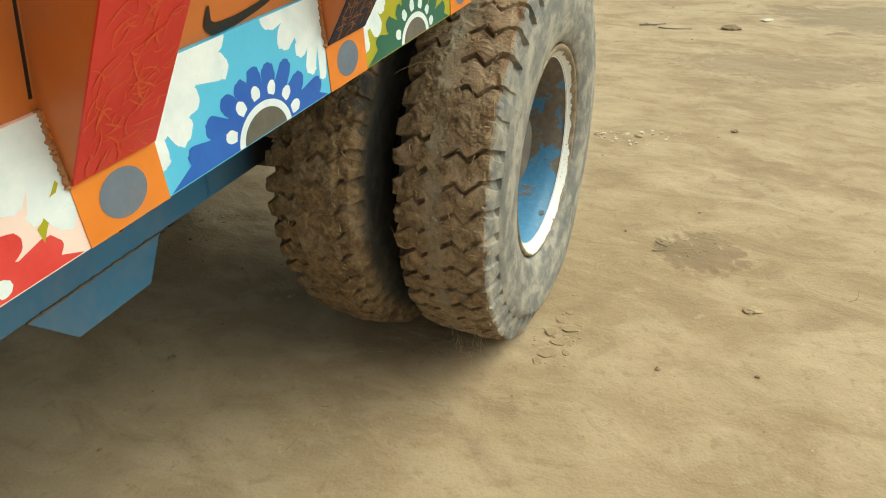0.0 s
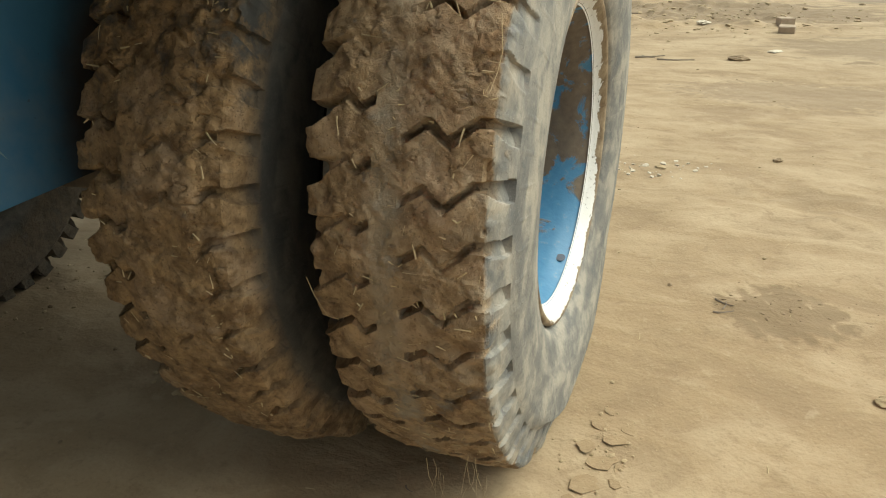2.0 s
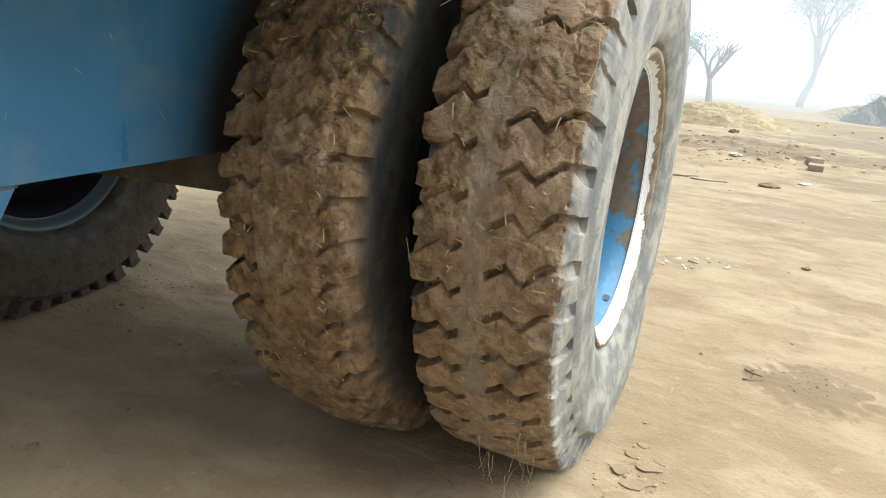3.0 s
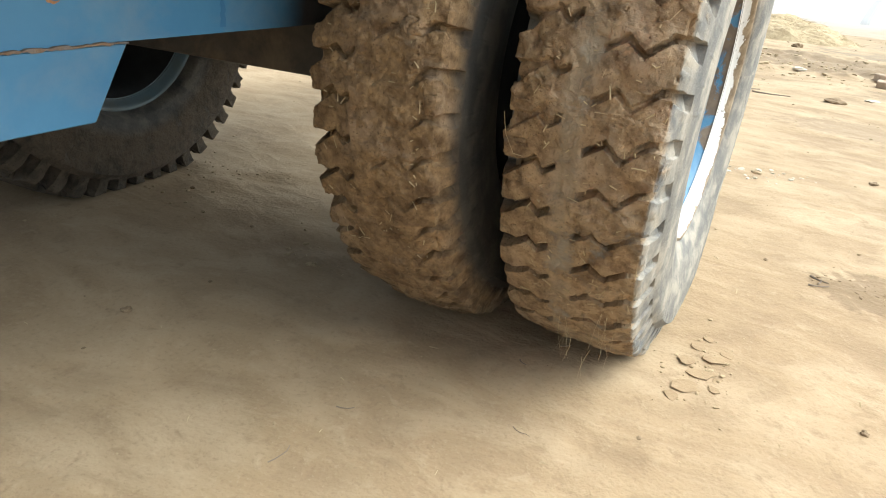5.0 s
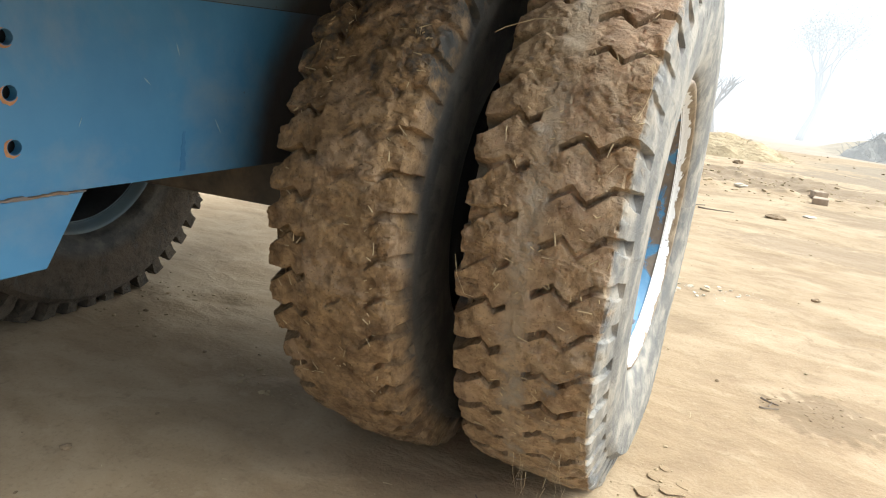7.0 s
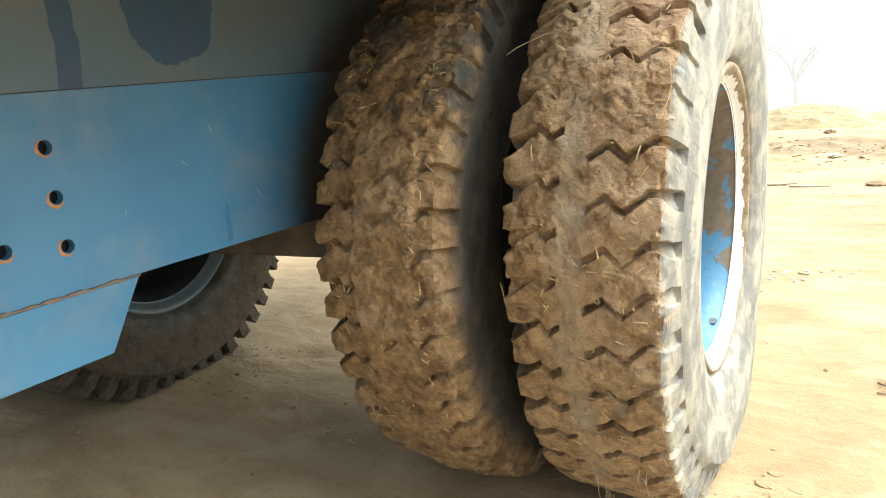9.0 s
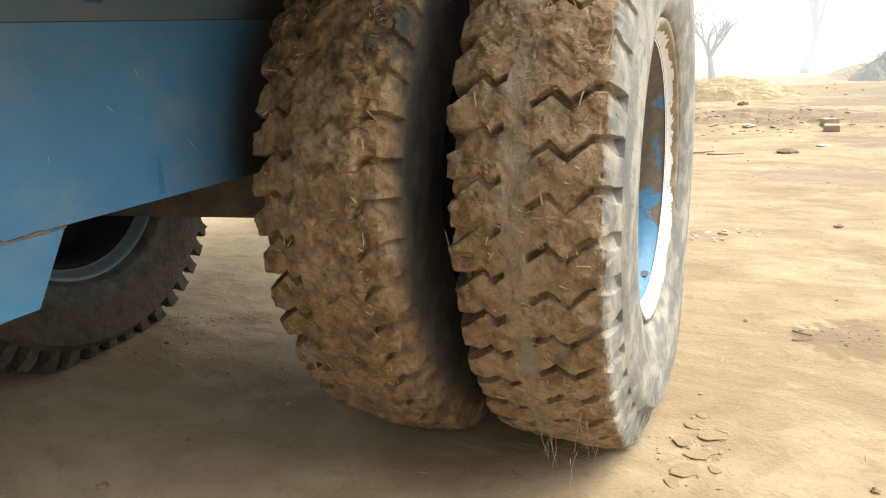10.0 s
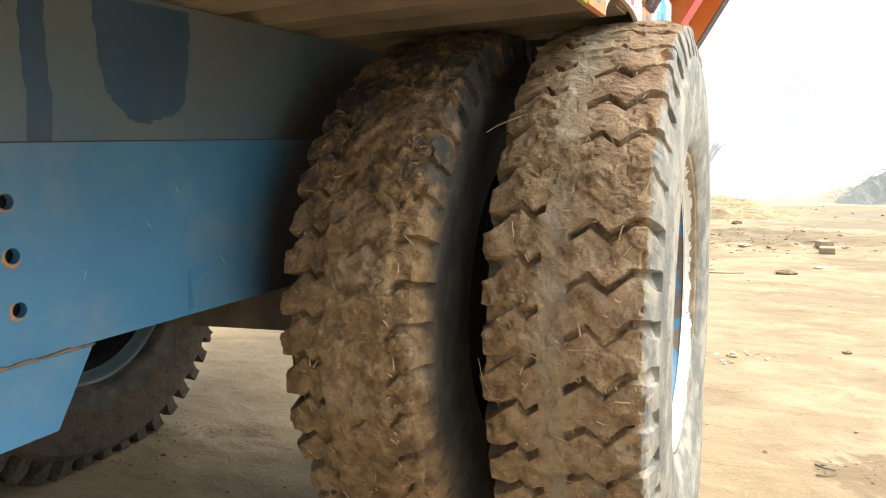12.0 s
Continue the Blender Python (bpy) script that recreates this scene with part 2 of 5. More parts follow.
def spattered_and_shaded(m, reach):
    """Brown-black mud spots and a ragged dark area on a painted plate; the dark area follows the wheel beside it and
    puts its shade into the colour.
    """
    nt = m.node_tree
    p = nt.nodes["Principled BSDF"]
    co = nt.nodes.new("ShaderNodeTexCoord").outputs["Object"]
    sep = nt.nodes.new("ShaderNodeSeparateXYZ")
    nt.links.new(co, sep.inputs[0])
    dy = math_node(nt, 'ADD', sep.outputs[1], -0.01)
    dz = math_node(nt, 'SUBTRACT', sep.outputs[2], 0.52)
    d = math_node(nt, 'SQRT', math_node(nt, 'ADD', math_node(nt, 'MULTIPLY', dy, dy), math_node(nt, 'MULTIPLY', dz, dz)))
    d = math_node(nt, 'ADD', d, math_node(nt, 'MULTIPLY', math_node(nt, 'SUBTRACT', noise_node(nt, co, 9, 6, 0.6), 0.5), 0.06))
    # broad dark area along the tyre's outline: its shade put into the paint colour
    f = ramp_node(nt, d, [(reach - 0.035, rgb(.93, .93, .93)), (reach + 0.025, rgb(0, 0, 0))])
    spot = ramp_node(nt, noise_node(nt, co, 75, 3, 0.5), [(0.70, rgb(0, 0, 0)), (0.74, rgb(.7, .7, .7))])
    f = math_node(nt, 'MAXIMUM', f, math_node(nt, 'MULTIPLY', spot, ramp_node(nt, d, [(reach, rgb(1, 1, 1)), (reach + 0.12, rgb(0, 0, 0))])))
    # one dark brown serves both the mud spots and the painted shade
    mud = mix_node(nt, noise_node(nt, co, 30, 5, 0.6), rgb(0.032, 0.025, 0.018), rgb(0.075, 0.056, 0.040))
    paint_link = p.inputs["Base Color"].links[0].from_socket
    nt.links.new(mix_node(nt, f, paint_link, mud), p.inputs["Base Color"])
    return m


BLUE = spattered_and_shaded(plain("chassis_blue", (0.040, 0.150, 0.290), (0.058, 0.188, 0.338), 7, 0.5, (0.17, 0.22, 0.26), 0.35, 0.15), 0.475)
BLUE_OLD = spattered_and_shaded(plain("faded_blue", (0.072, 0.128, 0.175), (0.095, 0.148, 0.190), 6, 0.7, (0.160, 0.138, 0.110), 0.5, 0.25, dirt_scale=3.5), 0.50)
BLUE_FAR = plain("dull_blue", (0.10, 0.165, 0.21), (0.14, 0.20, 0.235), 9, 0.4, (0.12, 0.11, 0.09), 0.3)
BLUE_DEEP = plain("deep_blue", (0.020, 0.060, 0.120), (0.030, 0.080, 0.155), 9, 0.6, (0.075, 0.085, 0.090), 0.35)

BLUE_DRIP = plain("blue_run", (0.028, 0.118, 0.255), (0.042, 0.150, 0.300), 14, 0.5)
SCRATCH = plain("scratched_paint", (0.18, 0.27, 0.33), (0.25, 0.33, 0.38), 40, 0.7)


def chipped_material():
    """White rim paint, flaked to brown with ragged edges towards the outer lip."""
    m, nt, p, co = start_mat("chipped_white", 0.5)
    sep = nt.nodes.new("ShaderNodeSeparateXYZ")
    nt.links.new(co, sep.inputs[0])
    _, y, z = sep.outputs
    up = ramp_node(nt, math_node(nt, 'ADD', z, 0.5), [(0.22, rgb(0, 0, 0)), (0.45, rgb(.35, .35, .35))])
    r = math_node(nt, 'SQRT', math_node(nt, 'ADD', math_node(nt, 'MULTIPLY', y, y), math_node(nt, 'MULTIPLY', z, z)))
    n1 = noise_node(nt, co, 26, 8, 0.68, 0.6)
    n2 = noise_node(nt, co, 9, 5, 0.6)
    n3 = noise_node(nt, co, 160, 4, 0.6)
    d = math_node(nt, 'MULTIPLY', math_node(nt, 'SUBTRACT', r, 0.2785), 30.0)
    d = math_node(nt, 'ADD', math_node(nt, 'ADD', d, n1), math_node(nt, 'SUBTRACT', up, 0.25))
    d = math_node(nt, 'ADD', d, math_node(nt, 'MULTIPLY', math_node(nt, 'SUBTRACT', n2, 0.5), 0.7))
    f = ramp_node(nt, d, [(0.55, rgb(0, 0, 0)), (0.575, rgb(1, 1, 1))])
    white = mix_node(nt, n2, rgb(0.66, 0.66, 0.64), rgb(0.80, 0.80, 0.79))
    white = mix_node(nt, ramp_node(nt, noise_node(nt, co, 85, 5, 0.65, 0.4), [(0.62, rgb(0, 0, 0)), (0.66, rgb(.9, .9, .9))]), white, rgb(0.20, 0.19, 0.17))
    brown = mix_node(nt, ramp_node(nt, n1, [(0.4, rgb(0, 0, 0)), (0.7, rgb(1, 1, 1))]), rgb(0.13, 0.085, 0.045), rgb(0.34, 0.27, 0.18))
    nt.links.new(mix_node(nt, f, white, brown), p.inputs["Base Color"])
    bump_to(nt, p, math_node(nt, 'ADD', math_node(nt, 'MULTIPLY', f, -0.6), n3), 0.5, 0.002)
    return m


def muddied_blue():
    """Blue wheel paint under crisp-edged splashes of dried mud."""
    m, nt, p, co = start_mat("rim_blue", 0.5)
    n1 = noise_node(nt, co, 11, 8, 0.65, 0.5)
    n2 = noise_node(nt, co, 60, 5, 0.6)
    blue = mix_node(nt, n2, rgb(0.035, 0.175, 0.36), rgb(0.07, 0.26, 0.45))
    blue = mix_node(nt, ramp_node(nt, n2, [(0.6, rgb(0, 0, 0)), (0.75, rgb(.6, .6, .6))]), blue, rgb(0.25, 0.30, 0.33))
    mud = mix_node(nt, n2, rgb(0.10, 0.065, 0.035), rgb(0.28, 0.205, 0.125))
    sep = nt.nodes.new("ShaderNodeSeparateXYZ")
    nt.links.new(co, sep.inputs[0])
    high = ramp_node(nt, math_node(nt, 'ADD', sep.outputs[2], 0.5), [(0.28, rgb(0, 0, 0)), (0.42, rgb(.22, .22, .22))])
    f = ramp_node(nt, math_node(nt, 'ADD', n1, high), [(0.62, rgb(.06, .06, .06)), (0.67, rgb(.92, .92, .92))])
    nt.links.new(mix_node(nt, f, blue, mud), p.inputs["Base Color"])
    rr = math_node(nt, 'MULTIPLY_ADD', f, 0.45)
    rr.node.inputs[2].default_value = 0.45
    nt.links.new(rr, p.inputs["Roughness"])
    bump_to(nt, p, math_node(nt, 'ADD', math_node(nt, 'MULTIPLY', f, 1.2), n2), 0.4, 0.003)
    return m


WHITE_RIM = chipped_material()
BLUE_RIM = muddied_blue()
RUST = plain("rust", (0.12, 0.085, 0.055), (0.20, 0.135, 0.085), 40, 0.9, (0.10, 0.15, 0.20), 0.4, bump=0.5, dirt_scale=25)
DARK = plain("dark_steel", (0.055, 0.05, 0.045), (0.10, 0.085, 0.07), 15, 0.75, DUST, 0.3)
UNDER = plain("dusty_underside", (0.22, 0.172, 0.115), (0.31, 0.245, 0.165), 8, 0.9, (0.12, 0.13, 0.13), 0.3)
ORANGE = plain("orange_paint", (0.62, 0.17, 0.02), (0.72, 0.23, 0.03), 6, 0.4, DUST, 0.1)
BROWN_ORANGE = plain("burnt_orange_paint", (0.46, 0.13, 0.03), (0.58, 0.18, 0.04), 6, 0.45, DUST, 0.25)
RED = plain("red_paint", (0.58, 0.022, 0.022), (0.68, 0.045, 0.035), 8, 0.4, DUST, 0.05)
NAVY = plain("navy_paint", (0.006, 0.009, 0.026), (0.014, 0.016, 0.042), 10, 0.62)
CYAN = plain("sky_blue_paint", (0.07, 0.42, 0.68), (0.11, 0.50, 0.76), 5, 0.35, DUST, 0.05)
OLIVE = plain("olive_yellow_paint", (0.32, 0.31, 0.010), (0.39, 0.37, 0.018), 6, 0.4)
PINK = plain("pale_pink_paint", (0.78, 0.58, 0.54), (0.82, 0.68, 0.63), 6, 0.4)
WHITE = plain("white_paint", (0.62, 0.71, 0.76), (0.74, 0.80, 0.83), 30, 0.5, (0.48, 0.61, 0.68), 0.35, dirt_scale=18)
ROYAL = plain("royal_blue_paint", (0.008, 0.080, 0.40), (0.015, 0.115, 0.48), 12, 0.4)
GREEN = plain("dark_green_paint", (0.008, 0.095, 0.062), (0.015, 0.130, 0.085), 12, 0.4)
CRIMSON = plain("crimson_paint", (0.55, 0.03, 0.03), (0.66, 0.07, 0.06), 12, 0.4)
GREY = plain("slate_paint", (0.10, 0.135, 0.19), (0.14, 0.175, 0.23), 20, 0.5, DUST, 0.2)
GREY_WARM = plain("warm_grey_paint", (0.085, 0.080, 0.068), (0.125, 0.115, 0.095), 20, 0.6, DUST, 0.3)
BLACK = plain("black_paint", (0.006, 0.006, 0.006), (0.016, 0.014, 0.012), 20, 0.55)
EMBER = plain("ember_paint", (0.66, 0.065, 0.028), (0.72, 0.13, 0.04), 20, 0.4)
WELD = plain("weld_brown", (0.28, 0.120, 0.048), (0.40, 0.195, 0.085), 60, 0.8, bump=0.5)
# near-black steel: shade put into the colour of barrels, seam and hole backing
SHADED = plain("shaded_steel", (0.018, 0.02, 0.024), (0.04, 0.042, 0.045), 15, 0.8)
AMBER = plain("amber_paint", (0.16, 0.055, 0.02), (0.34, 0.13, 0.04), 30, 0.45)
BRICK = plain("fired_brick", (0.33, 0.255, 0.185), (0.43, 0.345, 0.26), 25, 0.9, DUST, 0.4, 0.5)
CLOD = plain("dry_clod", (0.32, 0.245, 0.145), (0.44, 0.345, 0.215), 30, 0.95, bump=0.6)
CLOD_DARK = plain("dark_clod", (0.20, 0.145, 0.088), (0.30, 0.222, 0.138), 30, 0.95, bump=0.6)
CHIP = plain("pale_chip", (0.48, 0.42, 0.33), (0.62, 0.56, 0.46), 30, 0.8)
STRAW = plain("dry_straw", (0.42, 0.33, 0.19), (0.56, 0.46, 0.29), 30, 0.85)
BARK = plain("bark", (0.16, 0.13, 0.10), (0.24, 0.20, 0.16), 4, 0.95)
LEAF = plain("dry_leaf", (0.10, 0.11, 0.05), (0.15, 0.15, 0.07), 6, 0.9)


# ---- mesh helpers ----
def part(name, bm, material, parent, label="", smooth=False):
    me = bpy.data.meshes.new(name)
    if isinstance(bm, tuple):
        me.from_pydata(bm[0], [], bm[1])
    else:
        bm.to_mesh(me)
        bm.free()
    me.materials.append(material)
    if smooth:
        me.polygons.foreach_set("use_smooth", [True] * len(me.polygons))
    ob = new(name, me)
    if parent is not None:
        ob.parent = parent
        ob.matrix_parent_inverse = parent.matrix_basis.inverted()
    if label:
        tagged(ob, label)
    return ob


def empty(name, m=Matrix()):
    ob = new(name)
    ob.empty_display_size = 0.1
    ob.matrix_basis = m
    return ob


def box(x0, x1, y0, y1, z0, z1, m=None, bevel=0.0):
    bm = bmesh.new()
    bmesh.ops.create_cube(bm, size=1.0)
    for v in bm.verts:
        v.co = Vector((x0 + (v.co.x + 0.5) * (x1 - x0), y0 + (v.co.y + 0.5) * (y1 - y0), z0 + (v.co.z + 0.5) * (z1 - z0)))
    if bevel:
        bmesh.ops.bevel(bm, geom=bm.edges[:], offset=bevel, segments=2, affect='EDGES', profile=0.5)
    if m is not None:
        bm.transform(m)
    return bm


def prism(outline, thick, m=None, bevel=0.0):
    """A flat outline (u, v) made thick along w, as a mesh with u -> y, v -> z and thickness towards -x."""
    bm = bmesh.new()
    front = [bm.verts.new((0, u, v)) for u, v in outline]
    f = bm.faces.new(front)
    bm.normal_update()
    if f.normal.x < 0:
        bmesh.ops.reverse_faces(bm, faces=[f])
    r = bmesh.ops.extrude_face_region(bm, geom=[f])
    for e in r["geom"]:
        if isinstance(e, bmesh.types.BMVert):
            e.co.x -= thick
    bmesh.ops.recalc_face_normals(bm, faces=bm.faces[:])
    if bevel:
        bmesh.ops.bevel(bm, geom=bm.edges[:], offset=bevel, segments=1, affect='EDGES')
    if m is not None:
        bm.transform(m)
    return bm


def lathe(profile, n=96):
    """A profile of (x, r) turned about the x axis."""
    verts, faces = [], []
    for k in range(n):
        a = 2 * math.pi * k / n
        for x, r in profile:
            verts.append((x, r * math.cos(a), r * math.sin(a)))
    m = len(profile)
    for k in range(n):
        for i in range(m - 1):
            faces.append((k * m + i, k * m + i + 1, (k + 1) % n * m + i + 1, (k + 1) % n * m + i))
    return verts, faces


_rng = np.random.RandomState(7)
_lat = _rng.rand(32, 32, 32)


def vnoise(p, scale):
    """Smooth value noise in 0..1 at the points p (n x 3)."""
    q = np.asarray(p, float) * scale + 100.0
    i = np.floor(q).astype(int)
    f = q - i
    f = f * f * (3 - 2 * f)
    out = 0.0
    for dx in (0, 1):
        for dy in (0, 1):
            for dz in (0, 1):
                w = (f[:, 0] if dx else 1 - f[:, 0]) * (f[:, 1] if dy else 1 - f[:, 1]) * (f[:, 2] if dz else 1 - f[:, 2])
                out = out + w * _lat[(i[:, 0] + dx) % 32, (i[:, 1] + dy) % 32, (i[:, 2] + dz) % 32]
    return out


def fbm(p, scale, octaves=4, gain=0.5):
    out, amp, tot = 0.0, 1.0, 0.0
    for o in range(octaves):
        out = out + amp * vnoise(np.asarray(p) + 3.7 * o, scale * 2 ** o)
        tot += amp
        amp *= gain
    return out / tot


def step(a, b, x):
    t = np.clip((x - a) / (b - a), 0, 1)
    return t * t * (3 - 2 * t)


# ---- the wheels ----
RADIUS, AXLE_Z, GROWN = 0.530, 0.499, 1.015


def bent(x, pts):
    return np.interp(x, [p[0] for p in pts], [p[1] for p in pts])


def tyre_mesh(mud, seed, phase, caked=None, per=36, cross=80, lug_depth=1.0, lugs=48, packed=None):
    """A lug tyre about the x axis: worn centre rib, bent grooves that open at both shoulders, bulged sidewalls, flat where it stands."""
    n = lugs * per
    tread = [(x, RADIUS - 0.009 * (abs(x + 0.009) / 0.109) ** 3) for x in np.linspace(-0.123, 0.100, cross)]
    right = [(0.1015, .5185), (0.103, .5155), (0.105, .509), (0.107, .502), (0.109, .495), (0.111, .488), (0.1125, .481), (0.114, .474), (0.1145, .470), (0.115, .4675),
             (0.1155, .4655), (0.117, .462), (0.119, .450), (0.1215, .435), (0.123, .418), (0.1235, .40), (0.1225, .38), (0.120, .36), (0.1165, .342), (0.1125, .328), (0.1105, .321),
             (0.108, .316), (0.106, .309), (0.102, .302), (0.092, .297), (0.08, .290), (0.065, .280)]
    left = [(-x - 0.023, r) for x, r in right][::-1]
    prof = np.array(left + tread + right)
    m = len(prof)
    d = np.gradient(prof, axis=0)
    nx, nr = -d[:, 1], d[:, 0]
    ln = np.hypot(nx, nr)
    nx, nr = nx / ln, nr / ln
    th = np.arange(n) * 2 * math.pi / n
    X = np.repeat(prof[None, :, 0], n, 0)
    R = np.repeat(prof[None, :, 1], n, 0)
    T = np.repeat(th[:, None], m, 1)
    P = np.stack([X.ravel(), (R * np.cos(T)).ravel(), (R * np.sin(T)).ravel()], 1)
    pitch = 2 * math.pi / lugs
    arcm = RADIUS * pitch
    wob = fbm(P + seed, 26, 3).reshape(n, m) - 0.5
    L = T / pitch + phase
    shape = [(0, 0), (.030, -.0195), (.055, .001), (.072, -.014), (.086, -.026), (.104, -.027), (.2, -.027)]
    shape_l = [(0, 0), (.018, .012), (.034, -.003), (.055, .010), (.08, .022), (.12, .026), (.2, .026)]
    xr, xl = X + 0.004, -0.041 - X
    # signed way across each groove, in metres down the back of the tyre
    qr = (((L + 0.5) % 1.0) - 0.5) * arcm - bent(xr, shape) + 0.009 * wob
    ql = (((L + 1.1) % 1.0) - 0.5) * arcm - bent(xl, shape_l) + 0.009 * wob
    qr = (qr + arcm / 2) % arcm - arcm / 2
    ql = (ql + arcm / 2) % arcm - arcm / 2
    sr, sl = step(0.098, 0.1145, X), step(-0.116, -0.1325, X)
    lo_r, hi_r = 0.0052 + .005 * wob, 0.0052 + 0.017 * sr + 0.008 * wob
    lo_l, hi_l = 0.0052 + 0.012 * step(-0.085, -0.13, X) + .005 * wob, 0.0052 + 0.008 * step(-0.085, -0.13, X) + .008 * wob

    def cut(q, lo, hi):
        return step(-lo - .0011, -lo + .0011, q) * (1 - step(hi - .0011, hi + .0011, q))

    in_r = step(-0.001, 0.003, xr) * step(.4665, .4685, R)
    in_l = step(-0.001, 0.003, xl) * step(.4665, .4685, R)
    fill = step(0.57, 0.70, fbm(P + 31 + seed, 8, 3).reshape(n, m) + 0.10 * mud - 0.05)
    sealed = 0.0
    if caked:
        for a0, a1, x0, x1 in caked:
            sealed = np.maximum(sealed, step(a0 - .05, a0 + .02, T) * (1 - step(a1 - .02, a1 + .05, T)) * step(x0 - .01, x0 + .01, X) * (1 - step(x1 - .01, x1 + .01, X)))
    if packed:
        patchy = 0.016 * (fbm(P + 41 + seed, 9, 3).reshape(n, m) - .5) * 2
        fill = np.maximum(fill * .5, step(packed[0] - .006, packed[0] + .006, X + patchy) * (1 - step(packed[1] - .006, packed[1] + .006, X + patchy)))
    deep = 0.0185 + 0.005 * np.exp(-((xr - .006) / .012) ** 2) + 0.005 * np.exp(-((xl - .006) / .012) ** 2) + 0.004 * sr + 0.010 * step(-0.08, -0.125, X)
    # where a groove leaves the tread it becomes a shallow pocket, deepest under its upper lip
    g = np.maximum(cut(qr, lo_r, hi_r) * in_r * (1 - .40 * sr) * (1 - .6 * sr * np.clip(qr / .018, 0, 1)), cut(ql, lo_l, hi_l) * in_l)
    fill = np.maximum(fill, sealed)
    disp = -g * deep * lug_depth * (1 - 0.9 * fill * mud) * (1 - .9 * sealed)
    on_tread = step(.50, .516, R)
    lumps = fbm(P + 5 + seed, 15, 4).reshape(n, m)
    crumbs = fbm(P + 2 + seed, 70, 3).reshape(n, m)
    disp += on_tread * (mud * (0.006 * (lumps - 0.5) + 0.008 * fill * (crumbs - 0.42) + 0.003 * fill) + 0.0012 * (fbm(P, 100, 2).reshape(n, m) - 0.5))
    # crusted plates of mud with broken edges
    crust = fbm(P + 23 + seed, 19, 4).reshape(n, m)
    disp += on_tread * mud * (1 - .6 * g) * (0.0022 * step(.485, .505, crust) + 0.0022 * step(.57, .59, crust) - 0.003 * step(.40, .375, crust))
    # loose crumbs sitting in patches on the crust
    loose = np.maximum(step(.50, .60, fbm(P + 53 + seed, 6, 3).reshape(n, m)), sealed)
    grit = fbm(P + 61 + seed, 95, 2).reshape(n, m)
    disp += on_tread * mud * loose * (0.008 * np.clip(grit - .52, 0, 1) - 0.0025 * step(.62, .72, fbm(P + 67 + seed, 55, 2).reshape(n, m)))
    # drying cracks
    crack = np.abs(fbm(P + 71 + seed, 24, 3).reshape(n, m) - .5)
    disp -= on_tread * mud * 0.0028 * (1 - step(.004, .012, crack)) * step(.020, .032, np.abs(X + .022)) * step(.46, .54, fbm(P + 83 + seed, 7, 2).reshape(n, m))
    disp += (1 - on_tread) * step(.46, .48, R) * 0.003 * (crumbs - 0.5)
    # rings and a low rib on the sidewall
    side = step(.30, .32, R) * (1 - step(.455, .465, R))
    disp += side * (0.0010 * np.sin(R * 2 * math.pi / 0.031) + 0.0016 * np.exp(-((R - .345) / .004) ** 2) + 0.0012 * (lumps - .5))
    disp += 0.0026 * np.exp(-((R - .452) / .004) ** 2) + 0.0020 * np.exp(-((R - .425) / .003) ** 2) + 0.0016 * np.exp(-((R - .327) / .003) ** 2)
    disp += 0.0010 * step(.432, .434, R) * (1 - step(.449, .451, R)) * (np.abs((L * 1.5) % 1.0 - .5) < .06)
    # torn and rounded lug corners
    disp -= on_tread * 0.012 * step(0.62, 0.78, fbm(P + 17 + seed, 30, 2).reshape(n, m)) * step(.075, .11, np.abs(X + .009))
    X2 = X + disp * nx
    R2 = R + disp * nr
    Y, Z = R2 * np.cos(T), R2 * np.sin(T)
    low = -AXLE_Z / GROWN + 0.002
    press = np.clip((low - (R * np.sin(T))) / 0.058, 0, 1)
    near = np.clip(1 - np.abs(R * np.sin(T) - low - .06) / .14, 0, 1) * (Z < -.2)
    X2 = X2 + np.sign(X2 + 0.009) * 0.012 * near * (1 - step(.46, .50, R)) * side
    Y = Y + np.sign(Y) * 0.010 * near * on_tread * (np.abs(Y) > .15)
    Z = np.where(Z < low, low + 0.04 * (Z - low), Z)
    verts = np.stack([X2.ravel(), Y.ravel() * GROWN, Z.ravel() * GROWN], 1)
    k, i = np.meshgrid(np.arange(n), np.arange(m - 1), indexing="ij")
    k2 = (k + 1) % n
    faces = np.stack([k * m + i, k2 * m + i, k2 * m + i + 1, k * m + i + 1], -1).reshape(-1, 4)
    return verts.tolist(), faces.tolist()


